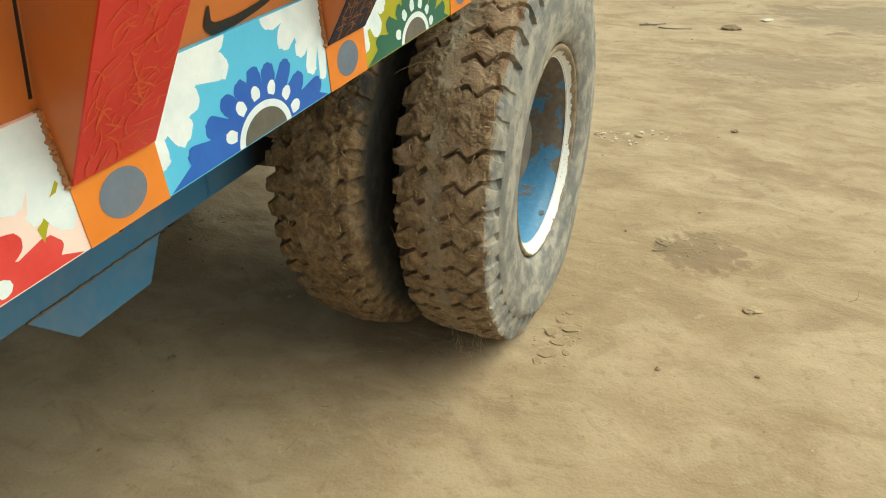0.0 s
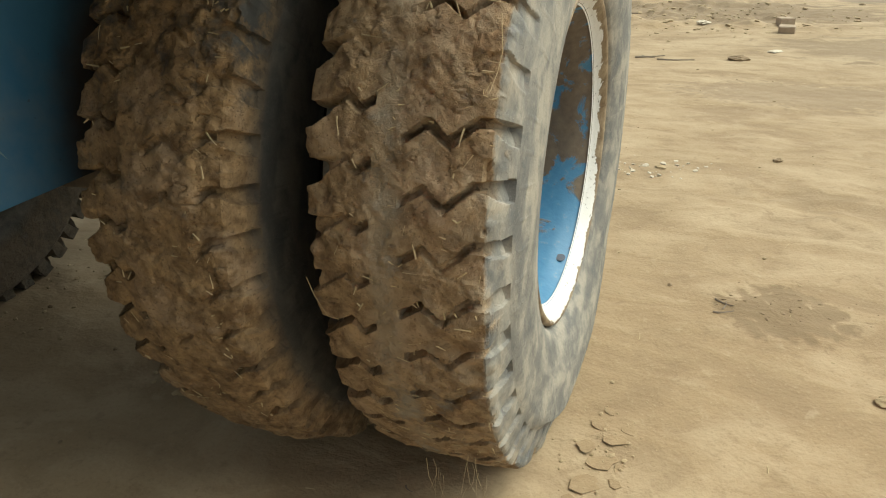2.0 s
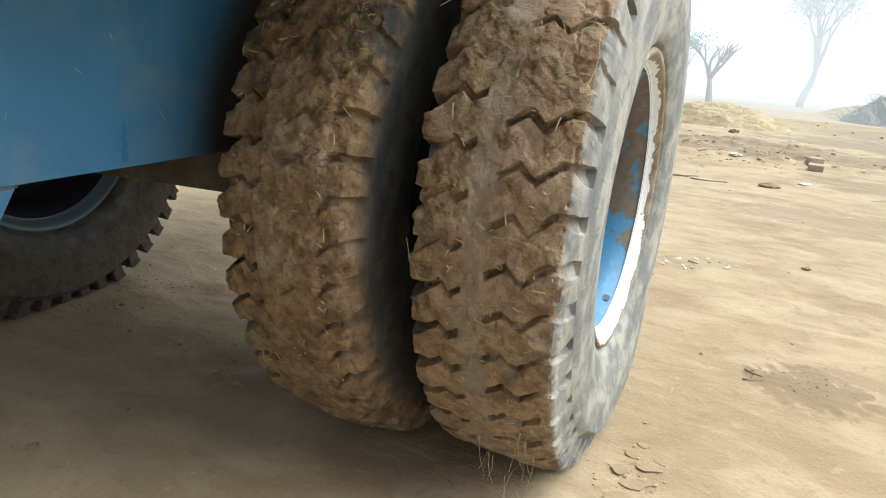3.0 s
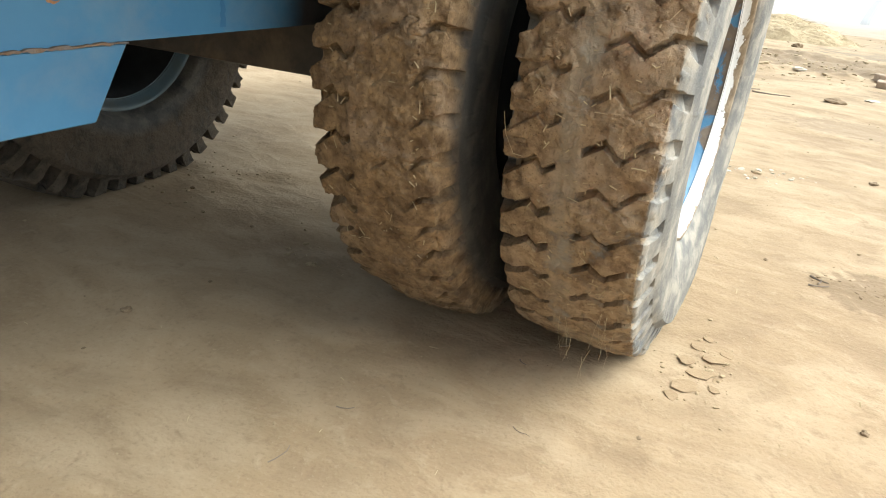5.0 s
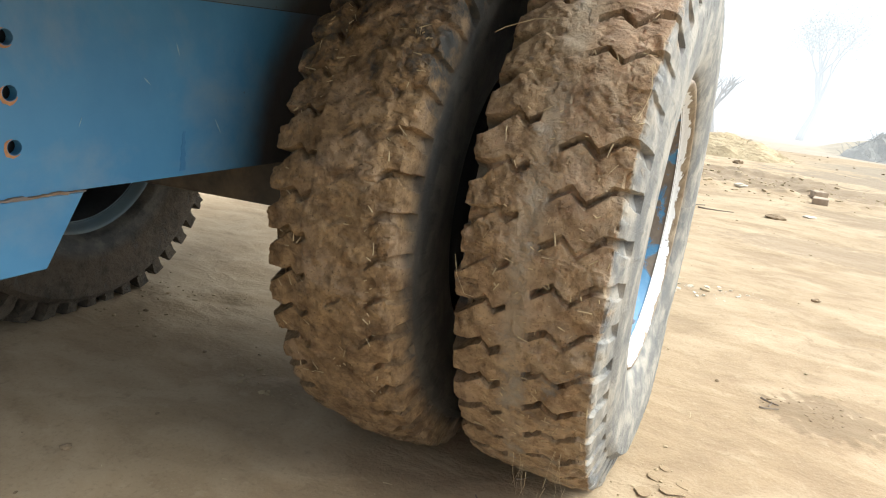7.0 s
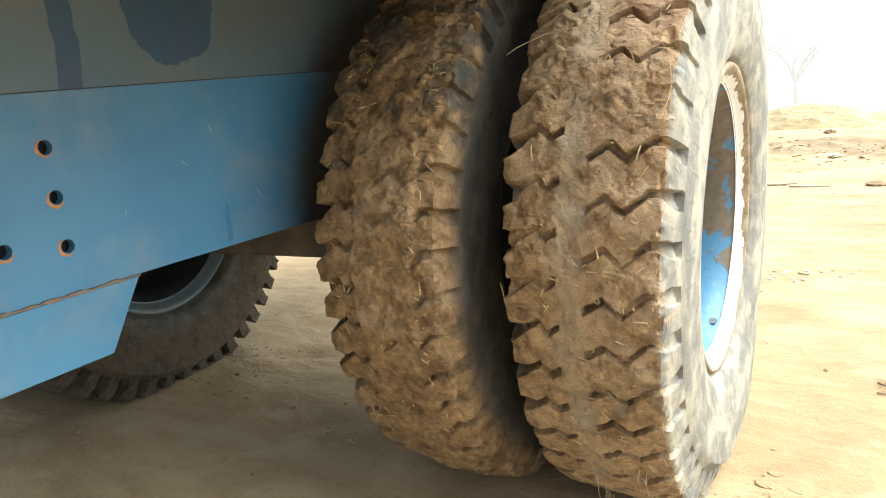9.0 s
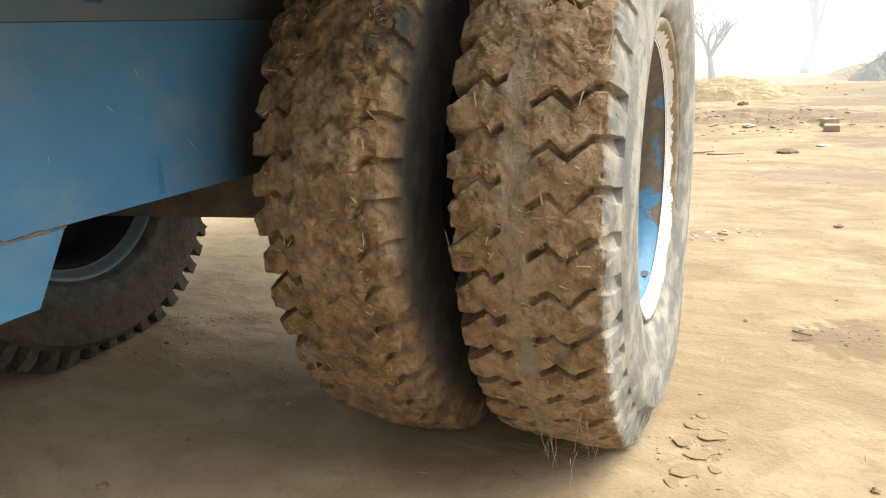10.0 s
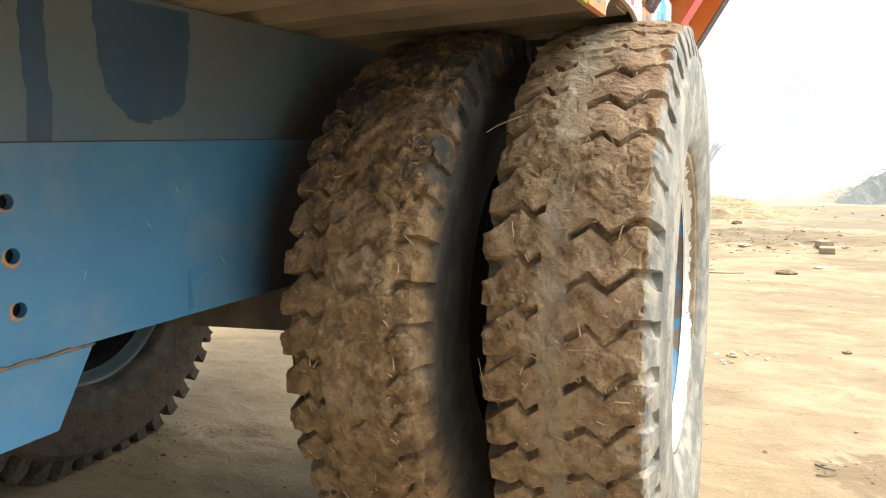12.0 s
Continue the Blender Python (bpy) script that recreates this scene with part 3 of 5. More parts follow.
def rim(parent, m, outward, blue, white):
    """The steel disc wheel: white flange, deep blue barrel, dished disc with hand holes."""
    def put(ob):
        ob.matrix_basis = m
        return ob
    s = outward
    m = m @ Matrix.Translation((-0.026 * s, 0, 0))
    barrel = part("wheel_barrel", lathe([(s * 0.104, .266), (s * 0.08, .254), (s * 0.06, .249), (s * 0.02, .246), (s * -0.04, .244), (s * -0.055, .235), (s * -0.062, .20), (s * -0.058, .15), (s * -0.05, .145), (s * -0.045, .10), (s * -0.02, .095), (s * -0.015, .03), (s * -0.015, .001)]), blue, parent, "wheel disc, muddy deep blue or darkened for shade", True)
    ring = part("rim_flange", lathe([(s * 0.102, .262), (s * 0.1035, .2665), (s * 0.110, .271), (s * 0.119, .279), (s * 0.1245, .2835), (s * 0.128, .290), (s * 0.127, .296), (s * 0.121, .299), (s * 0.112, .294), (s * 0.105, .285)], 192), white, parent, "chipped white rim flange with brown mud", True)
    put(barrel), put(ring)
    for k in range(6):
        a = 2 * math.pi * (k + 0.3) / 6
        bm = bmesh.new()
        bmesh.ops.create_circle(bm, cap_ends=True, segments=14, radius=0.022)
        bm.transform(m @ Matrix.Translation((s * -0.0572, 0.175 * math.cos(a), 0.175 * math.sin(a))) @ Euler((0, radians(90), 0)).to_matrix().to_4x4())
        part("hand_hole", bm, BLACK, parent)
    if white is WHITE_RIM:
        bm = bmesh.new()
        bmesh.ops.create_cone(bm, cap_ends=True, segments=16, radius1=0.010, radius2=0.008, depth=0.004)
        a = radians(-70)
        bm.transform(m @ Matrix.Translation((s * 0.089, 0.2565 * math.cos(a), 0.2565 * math.sin(a))) @ Euler((a - radians(90), 0, 0)).to_matrix().to_4x4())
        part("valve_plug", bm, GREY, parent, "grey plug in the rim barrel")


trailer = empty("farm_trailer", Matrix())
tagged(trailer, "brightly painted steel tipping trailer with blue chassis and dual muddy wheels", "trailer")

WHEEL_YAW = -2.5
OUTER = pose(0.021, 0.016, AXLE_Z, 0, 0, WHEEL_YAW)
INNER = pose(-0.301, -0.012, AXLE_Z, 0, 0, WHEEL_YAW)
FAR_IN = pose(-1.475, -0.10, AXLE_Z, 0, 0, 2) @ pose(0, 0, 0, 0, 0, 180)
FAR_OUT = pose(-1.797, -0.11, AXLE_Z, 0, 0, 2) @ pose(0, 0, 0, 0, 0, 180)


def wheel(m, mesh, rubber, outward, label, blue=BLUE_RIM, white=WHITE_RIM):
    hub = part("wheel", lathe([(-0.05, .001), (-0.05, .09), (0.02, .09), (0.02, .001)], 32), DARK, trailer, label)
    hub.matrix_basis = m
    t = part("tyre", mesh, rubber, hub, "lug tyre caked with dried mud", True)
    t.data.set_sharp_from_angle(angle=radians(38))
    t.matrix_parent_inverse = Matrix()
    rim(hub, Matrix(), outward, blue, white)
    for o in hub.children:
        o.matrix_parent_inverse = Matrix()
    return hub


_t1 = tyre_mesh(0.75, 0.0, -0.45, [(2.60, 2.72, -0.004, 0.080), (2.36, 2.60, -0.085, -0.030)])
_t2 = tyre_mesh(1.0, 4.0, -0.26, None, 34, 80, 1.0, 51, (-0.046, 0.066))
_t3 = tyre_mesh(0.10, 8.0, 0.0, None, 16, 44, 2.0)
# inner and far barrels are near-black, their shade put into the colour
wheel(OUTER, _t1, RUBBER_OUT, 1, "outer dual wheel with white rim and blue disc")
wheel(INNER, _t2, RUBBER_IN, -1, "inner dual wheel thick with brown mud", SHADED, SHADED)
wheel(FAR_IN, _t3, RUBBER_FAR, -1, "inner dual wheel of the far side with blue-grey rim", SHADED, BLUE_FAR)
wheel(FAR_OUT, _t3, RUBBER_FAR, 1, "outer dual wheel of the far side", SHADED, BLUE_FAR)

# axle beam between the wheel pairs
part("axle", box(-0.75, 0.75, -0.075, 0.075, -0.075, 0.075, pose(-0.84, -0.09, 0.486, 0, 0, 6), 0.008), DARK, trailer, "dark square axle beam")

# ---- chassis ----
SLOPE = 0.0368


def rail(xo, s):
    """A blue side rail of two plates with a bracket below; s = 1 faces +x, -1 faces -x."""
    def m(x):
        return Matrix.Translation((x, 0, 0)) @ (Matrix() if s > 0 else Matrix.Scale(-1, 4, (1, 0, 0)))
    def zs(y):
        return 0.8405 + SLOPE * y
    lower = [(-5.0, 0.560), (-1.140, 0.560), (1.9, 0.560), (1.9, zs(1.9) - .0005), (-5.0, zs(-5.0) - .0005)]
    up = [(-5.0, zs(-5.0) - .02), (1.9, zs(1.9) - .02), (1.9, 1.034 + .0392 * 1.9), (-5.0, 1.034 - .0392 * 5.0)]
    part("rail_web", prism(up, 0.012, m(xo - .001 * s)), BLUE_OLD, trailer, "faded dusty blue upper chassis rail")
    holes = [(-0.896, 0.743), (-0.894, 0.682), (-0.891, 0.620), (-0.975, 0.748), (-0.967, 0.630)]
    bm = bmesh.new()
    edge = [bm.verts.new((0, u, v)) for u, v in lower]
    es = [bm.edges.new((edge[i], edge[(i + 1) % len(edge)])) for i in range(len(edge))]
    rings = []
    for u, v in holes:
        c = [bm.verts.new((0, u + 0.009 * math.cos(a), v + 0.009 * math.sin(a))) for a in np.linspace(0, 2 * math.pi, 17)[:-1]]
        es += [bm.edges.new((c[i], c[(i + 1) % 16])) for i in range(16)]
        rings.append(c)
    bmesh.ops.triangle_fill(bm, use_beauty=True, use_dissolve=False, edges=es)
    bm.normal_update()
    for f in bm.faces:
        if f.normal.x < 0:
            f.normal_flip()
    r = bmesh.ops.extrude_face_region(bm, geom=bm.faces[:])
    for e in r["geom"]:
        if isinstance(e, bmesh.types.BMVert):
            e.co.x -= 0.012
    bmesh.ops.recalc_face_normals(bm, faces=bm.faces[:])
    bm.transform(m(xo))
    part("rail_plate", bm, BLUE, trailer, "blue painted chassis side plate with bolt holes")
    br = [(-1.140, 0.558), (-1.055, 0.465), (-0.857, 0.465), (-0.800, 0.558)]
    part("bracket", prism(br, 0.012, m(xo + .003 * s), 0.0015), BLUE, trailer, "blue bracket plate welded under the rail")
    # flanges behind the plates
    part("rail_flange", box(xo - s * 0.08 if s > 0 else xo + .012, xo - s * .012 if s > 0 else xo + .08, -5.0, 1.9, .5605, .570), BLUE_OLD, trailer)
    return m


def wavy(u0, u1, v, amp, n, seed):
    rnd = random.Random(seed)
    return [(u0 + (u1 - u0) * i / n, v + rnd.uniform(-amp, amp)) for i in range(n + 1)]


_m = rail(-0.545, 1)
rail(-1.24, -1)
# weld bead, paint patches and rust round the holes
weld = wavy(-1.140, -0.800, 0.5575, 0.0014, 60, 3) + wavy(-0.800, -1.140, 0.5608, 0.0014, 60, 4)
part("weld_bead", prism(weld, 0.006, _m(-0.5395)), RUST, trailer, "rusty weld line")
rnd = random.Random(5)
patch = [(-0.745, 0.992), (-0.742, 0.95), (-0.738, 0.915), (-0.733, 0.885), (-0.722, 0.862), (-0.703, 0.848), (-0.684, 0.8375), (-0.665, 0.838),
         (-0.645, 0.843), (-0.622, 0.848), (-0.602, 0.857), (-0.590, 0.872), (-0.586, 0.90), (-0.578, 0.935), (-0.574, 0.965), (-0.572, 1.002)]
patch = [(a - .019, b + .002) for a, b in patch]
fine = []
for (a, b), (c, d) in zip(patch, patch[1:]):
    for k in range(4):
        fine.append((a + (c - a) * k / 4 + rnd.uniform(-.0022, .0022), b + (d - b) * k / 4 + rnd.uniform(-.0022, .0022)))
part("paint_patch", prism(fine + [patch[-1]], 0.0004, _m(-0.5456)), BLUE_DEEP, trailer, "dark blue repaint patch")
stripe = wavy(0.80, 1.0, 0, 0.003, 12, 6)
part("paint_patch", prism([(-0.862 - b, a) for a, b in stripe] + [(-0.830 - b, a) for a, b in stripe[::-1]], 0.0004, _m(-0.5456)), BLUE_DEEP, trailer)

drip = wavy(0.568, 0.628, 0, 0.0018, 10, 9)
part("paint_patch", prism([(-0.630 + .09 * (a - .568) - b, a) for a, b in drip] + [(-0.618 - .03 * (a - .568) - b, a) for a, b in drip[::-1]], 0.0004, _m(-0.5446)), BLUE_DRIP, trailer, "darker blue paint run on the plate")
for u, v, ln, tilt in ((-0.556, 0.646, .030, -1.0), (-0.700, 0.705, .016, -.7), (-0.805, 0.640, .014, 1.2), (-0.640, 0.755, .020, -1.2)):
    du, dv = ln * math.cos(tilt), ln * math.sin(tilt)
    part("scratch", prism([(u, v), (u + du * .5 + .0010, v + dv * .5 + .0006), (u + du, v + dv), (u + du * .5 - .0010, v + dv * .5 - .0006)], 0.0003, _m(-0.5446)), SCRATCH, trailer)
# dark strip laid on as the shaded gap of the seam, rust round the bolt holes
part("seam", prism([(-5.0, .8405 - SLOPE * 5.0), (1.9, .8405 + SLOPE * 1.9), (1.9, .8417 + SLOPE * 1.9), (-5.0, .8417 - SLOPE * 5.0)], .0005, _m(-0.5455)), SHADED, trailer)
rnd = random.Random(8)
for u, v in ((-0.896, 0.743), (-0.894, 0.682), (-0.891, 0.620), (-0.975, 0.748), (-0.967, 0.630)):
    turn = rnd.uniform(3.4, 4.4)
    outer = [(u + (.0102 + rnd.uniform(.002, .0055) * math.sin(math.pi * i / 12)) * math.cos(turn + 3.6 * (i / 12 - .5)), v + (.0102 + rnd.uniform(.002, .0055) * math.sin(math.pi * i / 12)) * math.sin(turn + 3.6 * (i / 12 - .5))) for i in range(13)]
    inner = [(u + .0097 * math.cos(turn + 3.6 * (i / 12 - .5)), v + .0097 * math.sin(turn + 3.6 * (i / 12 - .5))) for i in range(12, -1, -1)]
    part("rust_stain", prism(outer + inner, .0004, _m(-0.5447)), WELD, trailer)
# unseen plate added so that the holes read as dark shade
part("hole_backing", box(-.575, -.566, -5.0, 1.9, .575, .79), SHADED, trailer, "added dark plate standing in for shade inside the holes")

# ---- painted body ----
_yd = Vector((0.0475, 1, 0.0392)).normalized()
_xd = Vector((1, -0.0475, 0)).normalized()
_zd = _xd.cross(_yd)
BODY = Matrix.Translation((0.0435, 0, 0.9994)) @ Matrix((_xd, _yd, _zd)).transposed().to_4x4()
PITCH, POST, SILL = 0.4385, 0.107, 0.138
# the rear bays are unseen, added to keep skylight off the tyres and rail
POSTS = [-1.3745 + PITCH * k for k in range(-8, 6)]
FLARE, WALL = 0.62, 0.30


def arch(s0, s1, h, n=20):
    c, w = (s0 + s1) / 2, (s1 - s0) / 2
    return [(c - w * math.cos(math.pi * i / n), h * math.sin(math.pi * i / n)) for i in range(n + 1)]


def clip(poly, s0, s1, z0, z1):
    for axis, lim, sign in ((0, s0, 1), (0, s1, -1), (1, z0, 1), (1, z1, -1)):
        out = []
        for i, p in enumerate(poly):
            q = poly[i - 1]
            a, b = sign * (q[axis] - lim), sign * (p[axis] - lim)
            if (a < 0) != (b < 0):
                t = a / (a - b)
                out.append((q[0] + t * (p[0] - q[0]), q[1] + t * (p[1] - q[1])))
            if b >= 0:
                out.append(p)
        poly = out
        if len(poly) < 3:
            return []
    return poly


def paint(name, polys, layer, material, parent, label="", m=BODY):
    """Flat shapes of paint lying on the sill face."""
    bm = bmesh.new()
    for i, p in enumerate(polys):
        if len(p) < 3:
            continue
        vs = [bm.verts.new((0.00014 * layer + .0000025 * i, u, v)) for u, v in p]
        try:
            f = bm.faces.new(vs)
        except ValueError:
            continue
    bm.normal_update()
    for f in bm.faces:
        if f.normal.x < 0:
            f.normal_flip()
    if m is not None:
        bm.transform(m)
    return part(name, bm, material, parent, label)


def petal(c, a, r0, r1, w, blunt=0.35, jag=0.0, rnd=random):
    """A petal from r0 to r1 round c at the angle a (degrees), w wide."""
    ca, sa = math.cos(radians(a)), math.sin(radians(a))
    neck = r1 - w * (.30 + .35 * blunt)
    arc = [(neck + (r1 - neck) * math.sin(q), w * .5 * math.cos(q)) for q in [math.pi * i / 10 for i in range(1, 10)]]
    pts = [(r0, -w * .35), (r0 + (neck - r0) * .5, -w * .46), (neck, -w * .5)] + [(u, -v) for u, v in arc] + [(neck, w * .5), (r0 + (neck - r0) * .5, w * .46), (r0, w * .35)]
    pts = [(u + rnd.uniform(-jag, jag), v + rnd.uniform(-jag, jag)) for u, v in pts]
    return [(c[0] + u * ca - v * sa, c[1] + u * sa + v * ca) for u, v in pts]


def disc(c, r, ry=None, n=24):
    return [(c[0] + r * math.cos(2 * math.pi * i / n), c[1] + (ry or r) * math.sin(2 * math.pi * i / n)) for i in range(n)]


def sill_section(s0, s1, ground, flower, label, raised=False, seed=0):
    rnd = random.Random(seed)
    if raised:
        out = [(s0, 0)] + arch(s0 + .004, s1 - .004, 0.047) + [(s1, 0), (s1, SILL), (s0, SILL)]
    else:
        out = [(s0, 0), (s1, 0), (s1, SILL), (s0, SILL)]
    ob = part("sill_panel", prism(out, 0.008, BODY), ground, trailer, label)
    c = ((s0 + s1) / 2 + 0.005, -0.002)
    lim = (s0, s1, 0.0012, SILL - .001)
    if raised:
        lim = (s0, s1, 0.05, SILL - .001)
    paint("painted_corner_flower", [clip(q, *lim) for q in
          [petal((s0 - .005, .130), a, 0.0, r + rnd.uniform(-.006, .006), w, .6, .002, rnd) for a, r, w in ((5, .142, .044), (-11, .137, .034), (-22, .085, .03), (-33, .098, .034), (-45, .075, .03), (-57, .102, .034), (-70, .075, .03), (-84, .102, .024), (30, .1, .05), (-40, .07, .08))]], 1, WHITE, ob, "white brushed petals")
    paint("painted_corner_flower", [clip(q, *lim) for q in
          [petal((s1, .155), a, 0.0, r + rnd.uniform(-.006, .006), w, .6, .002, rnd) for a, r, w in ((189, .133, .036), (200, .09, .04), (211, .118, .032), (222, .085, .035), (233, .110, .028), (250, .120, .024), (264, .126, .02), (245, .08, .07), (270, .08, .04))]], 1, WHITE, ob)
    c = (s0 + .177, -0.001)
    paint("painted_petals", [clip(q, *lim) for q in
          [petal(c, a, .035, r + rnd.uniform(-.004, .004), .026, .7, .0012, rnd) for a, r in ((168, .141), (153, .115), (134, .096), (115, .088), (95, .092), (73, .089), (50, .097), (28, .106), (11, .132))]], 2.2, flower, ob)
    paint("painted_petals", [clip([(c[0] - .175, 0), (c[0] + .15, 0), (c[0] + .06, .04), (c[0], .062), (c[0] - .05, .05), (c[0] - .12, .026)], *lim)], 1.9, flower, ob)
    for a in (160, 128, 98, 66, 36, 12):
        q = radians(a)
        r = 1 / math.hypot(math.cos(q) / .0545, math.sin(q) / .0436)
        dot = clip(petal(c, a, r + .0055, r + .0235 + rnd.uniform(-.002, .002), .0165, .9, .0006, rnd), *lim)
        if dot:
            paint("painted_dot", [dot], 3, WHITE, ob)
    if ground is PINK:
        paint("painted_stem", [[(s1 - .008, .074), (s1 - .010, .078), (s1 - .034, .050), (s1 - .042, .045), (s1 - .040, .030), (s1 - .033, .041)]], 2.5, OLIVE, ob, "thin olive yellow stem")
        paint("painted_bud", [petal((s1 - .030, .046), 20, 0, .034, .030, .7, .001, rnd)], 2.6, WHITE, ob)
    arc = [radians(3 + 174 * i / 24) for i in range(25)]
    paint("painted_ring", [clip([(c[0] + .0545 * math.cos(q), c[1] + .0436 * math.sin(q)) for q in arc] + [(c[0] + .0440 * math.cos(q), c[1] + .0345 * math.sin(q)) for q in arc[::-1]], *lim)], 4, WHITE, ob)
    paint("painted_centre", [clip(disc(c, .0445, .035), *lim)], 3.5, GREY_WARM, ob, "grey painted flower centre")
    return ob


COLOURS = [(PINK, CRIMSON, "pale pink sill panel with a painted red flower"), (CYAN, ROYAL, "sky blue sill panel with a painted dark blue flower"),
           (OLIVE, GREEN, "olive yellow sill panel with a painted green flower")]


def post(s, face, scribble, label, seed):
    """A flared box post on the sill, with its orange foot."""
    foot = part("sill_foot", prism([(s, 0), (s + POST, 0), (s + POST, SILL), (s, SILL)], 0.010, BODY @ Matrix.Translation((.0015, 0, 0))), ORANGE, trailer, "orange sill block with a slate oval")
    paint("painted_oval", [disc((s + POST * .5, .034), .030, .0255)], 3, GREY, foot, "", BODY @ Matrix.Translation((.0015, 0, 0)))
    z0, z1 = 0.067, 0.95
    side = [(0.0, z0), (FLARE * (z1 - z0), z1), (WALL * (z1 - SILL) - .02, z1), (-0.02, SILL)]
    bm = bmesh.new()
    a = [bm.verts.new((x, s + .002, z)) for x, z in side]
    b = [bm.verts.new((x, s + POST - .002, z)) for x, z in side]
    bm.faces.new(a), bm.faces.new(b[::-1])
    for i in range(4):
        if i != 3:
            bm.faces.new((a[i], b[i], b[(i + 1) % 4], a[(i + 1) % 4]))
    bmesh.ops.recalc_face_normals(bm, faces=bm.faces[:])
    bm.transform(BODY @ Matrix.Translation((.003, 0, 0)))
    ob = part("post", bm, BROWN_ORANGE, trailer, label)
    part("slit", prism([(s - .0035, .012), (s - .0005, .012), (s - .0005, .20), (s - .0028, .20)], .001, BODY @ Matrix(((1, 0, WALL, -0.005), (0, 1, 0, 0), (0, 0, 1, SILL), (0, 0, 0, 1)))), BLACK, ob)
    # the painted outer face
    k = math.hypot(1, FLARE)
    fm = BODY @ Matrix(((1 / k, 0, FLARE / k, 0.0035), (0, 1, 0, 0), (-FLARE / k, 0, 1 / k, z0), (0, 0, 0, 1)))
    h = (z1 - z0) * k
    part("post_face", prism([(s + .0015, .001), (s + POST - .0015, .001), (s + POST - .0015, h), (s + .0015, h)], .002, fm @ Matrix.Translation((.0015, 0, 0))), face, ob)
    rnd = random.Random(seed)
    strokes = []
    for i in range(330):
        u, v = s + rnd.uniform(.012, POST - .012), rnd.uniform(.01, .50)
        a, bend, ln, w = rnd.uniform(0, 6.28), rnd.uniform(-2.2, 2.2), rnd.uniform(.012, .042), rnd.uniform(.0004, .0014)
        L, Rr = [], []
        for q in range(6):
            t = q / 5
            L.append((u + w * math.sin(a) * math.sin(math.pi * (t * .8 + .1)), v - w * math.cos(a) * math.sin(math.pi * (t * .8 + .1))))
            Rr.append((u - w * math.sin(a) * math.sin(math.pi * (t * .8 + .1)), v + w * math.cos(a) * math.sin(math.pi * (t * .8 + .1))))
            a += bend / 5
            u, v = u + ln / 5 * math.cos(a), v + ln / 5 * math.sin(a)
        strokes.append(clip(L + Rr[::-1], s + .003, s + POST - .003, .004, .6))
    tagged(paint("painted_scribble", strokes, 3.2, scribble, ob, "", fm @ Matrix.Translation((.0012, 0, 0))), kind="stuff")
    return ob


for k, s in enumerate(POSTS):
    dark = k % 2 == 1
    post(s, NAVY if dark else RED, AMBER if dark else EMBER, "navy post with amber scrolls" if dark else "red post with amber scrolls", 100 + k)
    if k == len(POSTS) - 1:
        break
    g, f, label = COLOURS[(k + 2) % 3]
    sill_section(s + POST, s + PITCH, g, f, label, abs(s + POST + .39) < .05, 200 + k)

_s0, _s1 = POSTS[0], POSTS[-1] + POST
_wall = Matrix(((1, 0, WALL, -0.006), (0, 1, 0, 0), (0, 0, 1, SILL), (0, 0, 0, 1)))
part("side_wall", prism([(_s0, 0), (_s1, 0), (_s1, .82), (_s0, .82)], .006, BODY @ _wall), BROWN_ORANGE, trailer, "burnt orange flared side wall with black lettering")


def stroke(pts, widths):
    """A brush stroke along pts, as wide as widths, smoothed."""
    P = np.array(pts, float)
    t = np.arange(len(P))
    tt = np.linspace(0, len(P) - 1, (len(P) - 1) * 6 + 1)

    def smooth(v):
        out = np.interp(tt, t, v)
        for _ in range(3):
            out[1:-1] = (out[:-2] + 2 * out[1:-1] + out[2:]) / 4
        return out
    u, v, w = smooth(P[:, 0]), smooth(P[:, 1]), smooth(np.array(widths, float)) / 2
    du, dv = np.gradient(u), np.gradient(v)
    ln = np.hypot(du, dv) + 1e-9
    a = [(u[i] - dv[i] / ln[i] * w[i], v[i] + du[i] / ln[i] * w[i]) for i in range(len(u))]
    b = [(u[i] + dv[i] / ln[i] * w[i], v[i] - du[i] / ln[i] * w[i]) for i in range(len(u))]
    return [[a[i], a[i + 1], b[i + 1], b[i]] for i in range(len(u) - 1)]


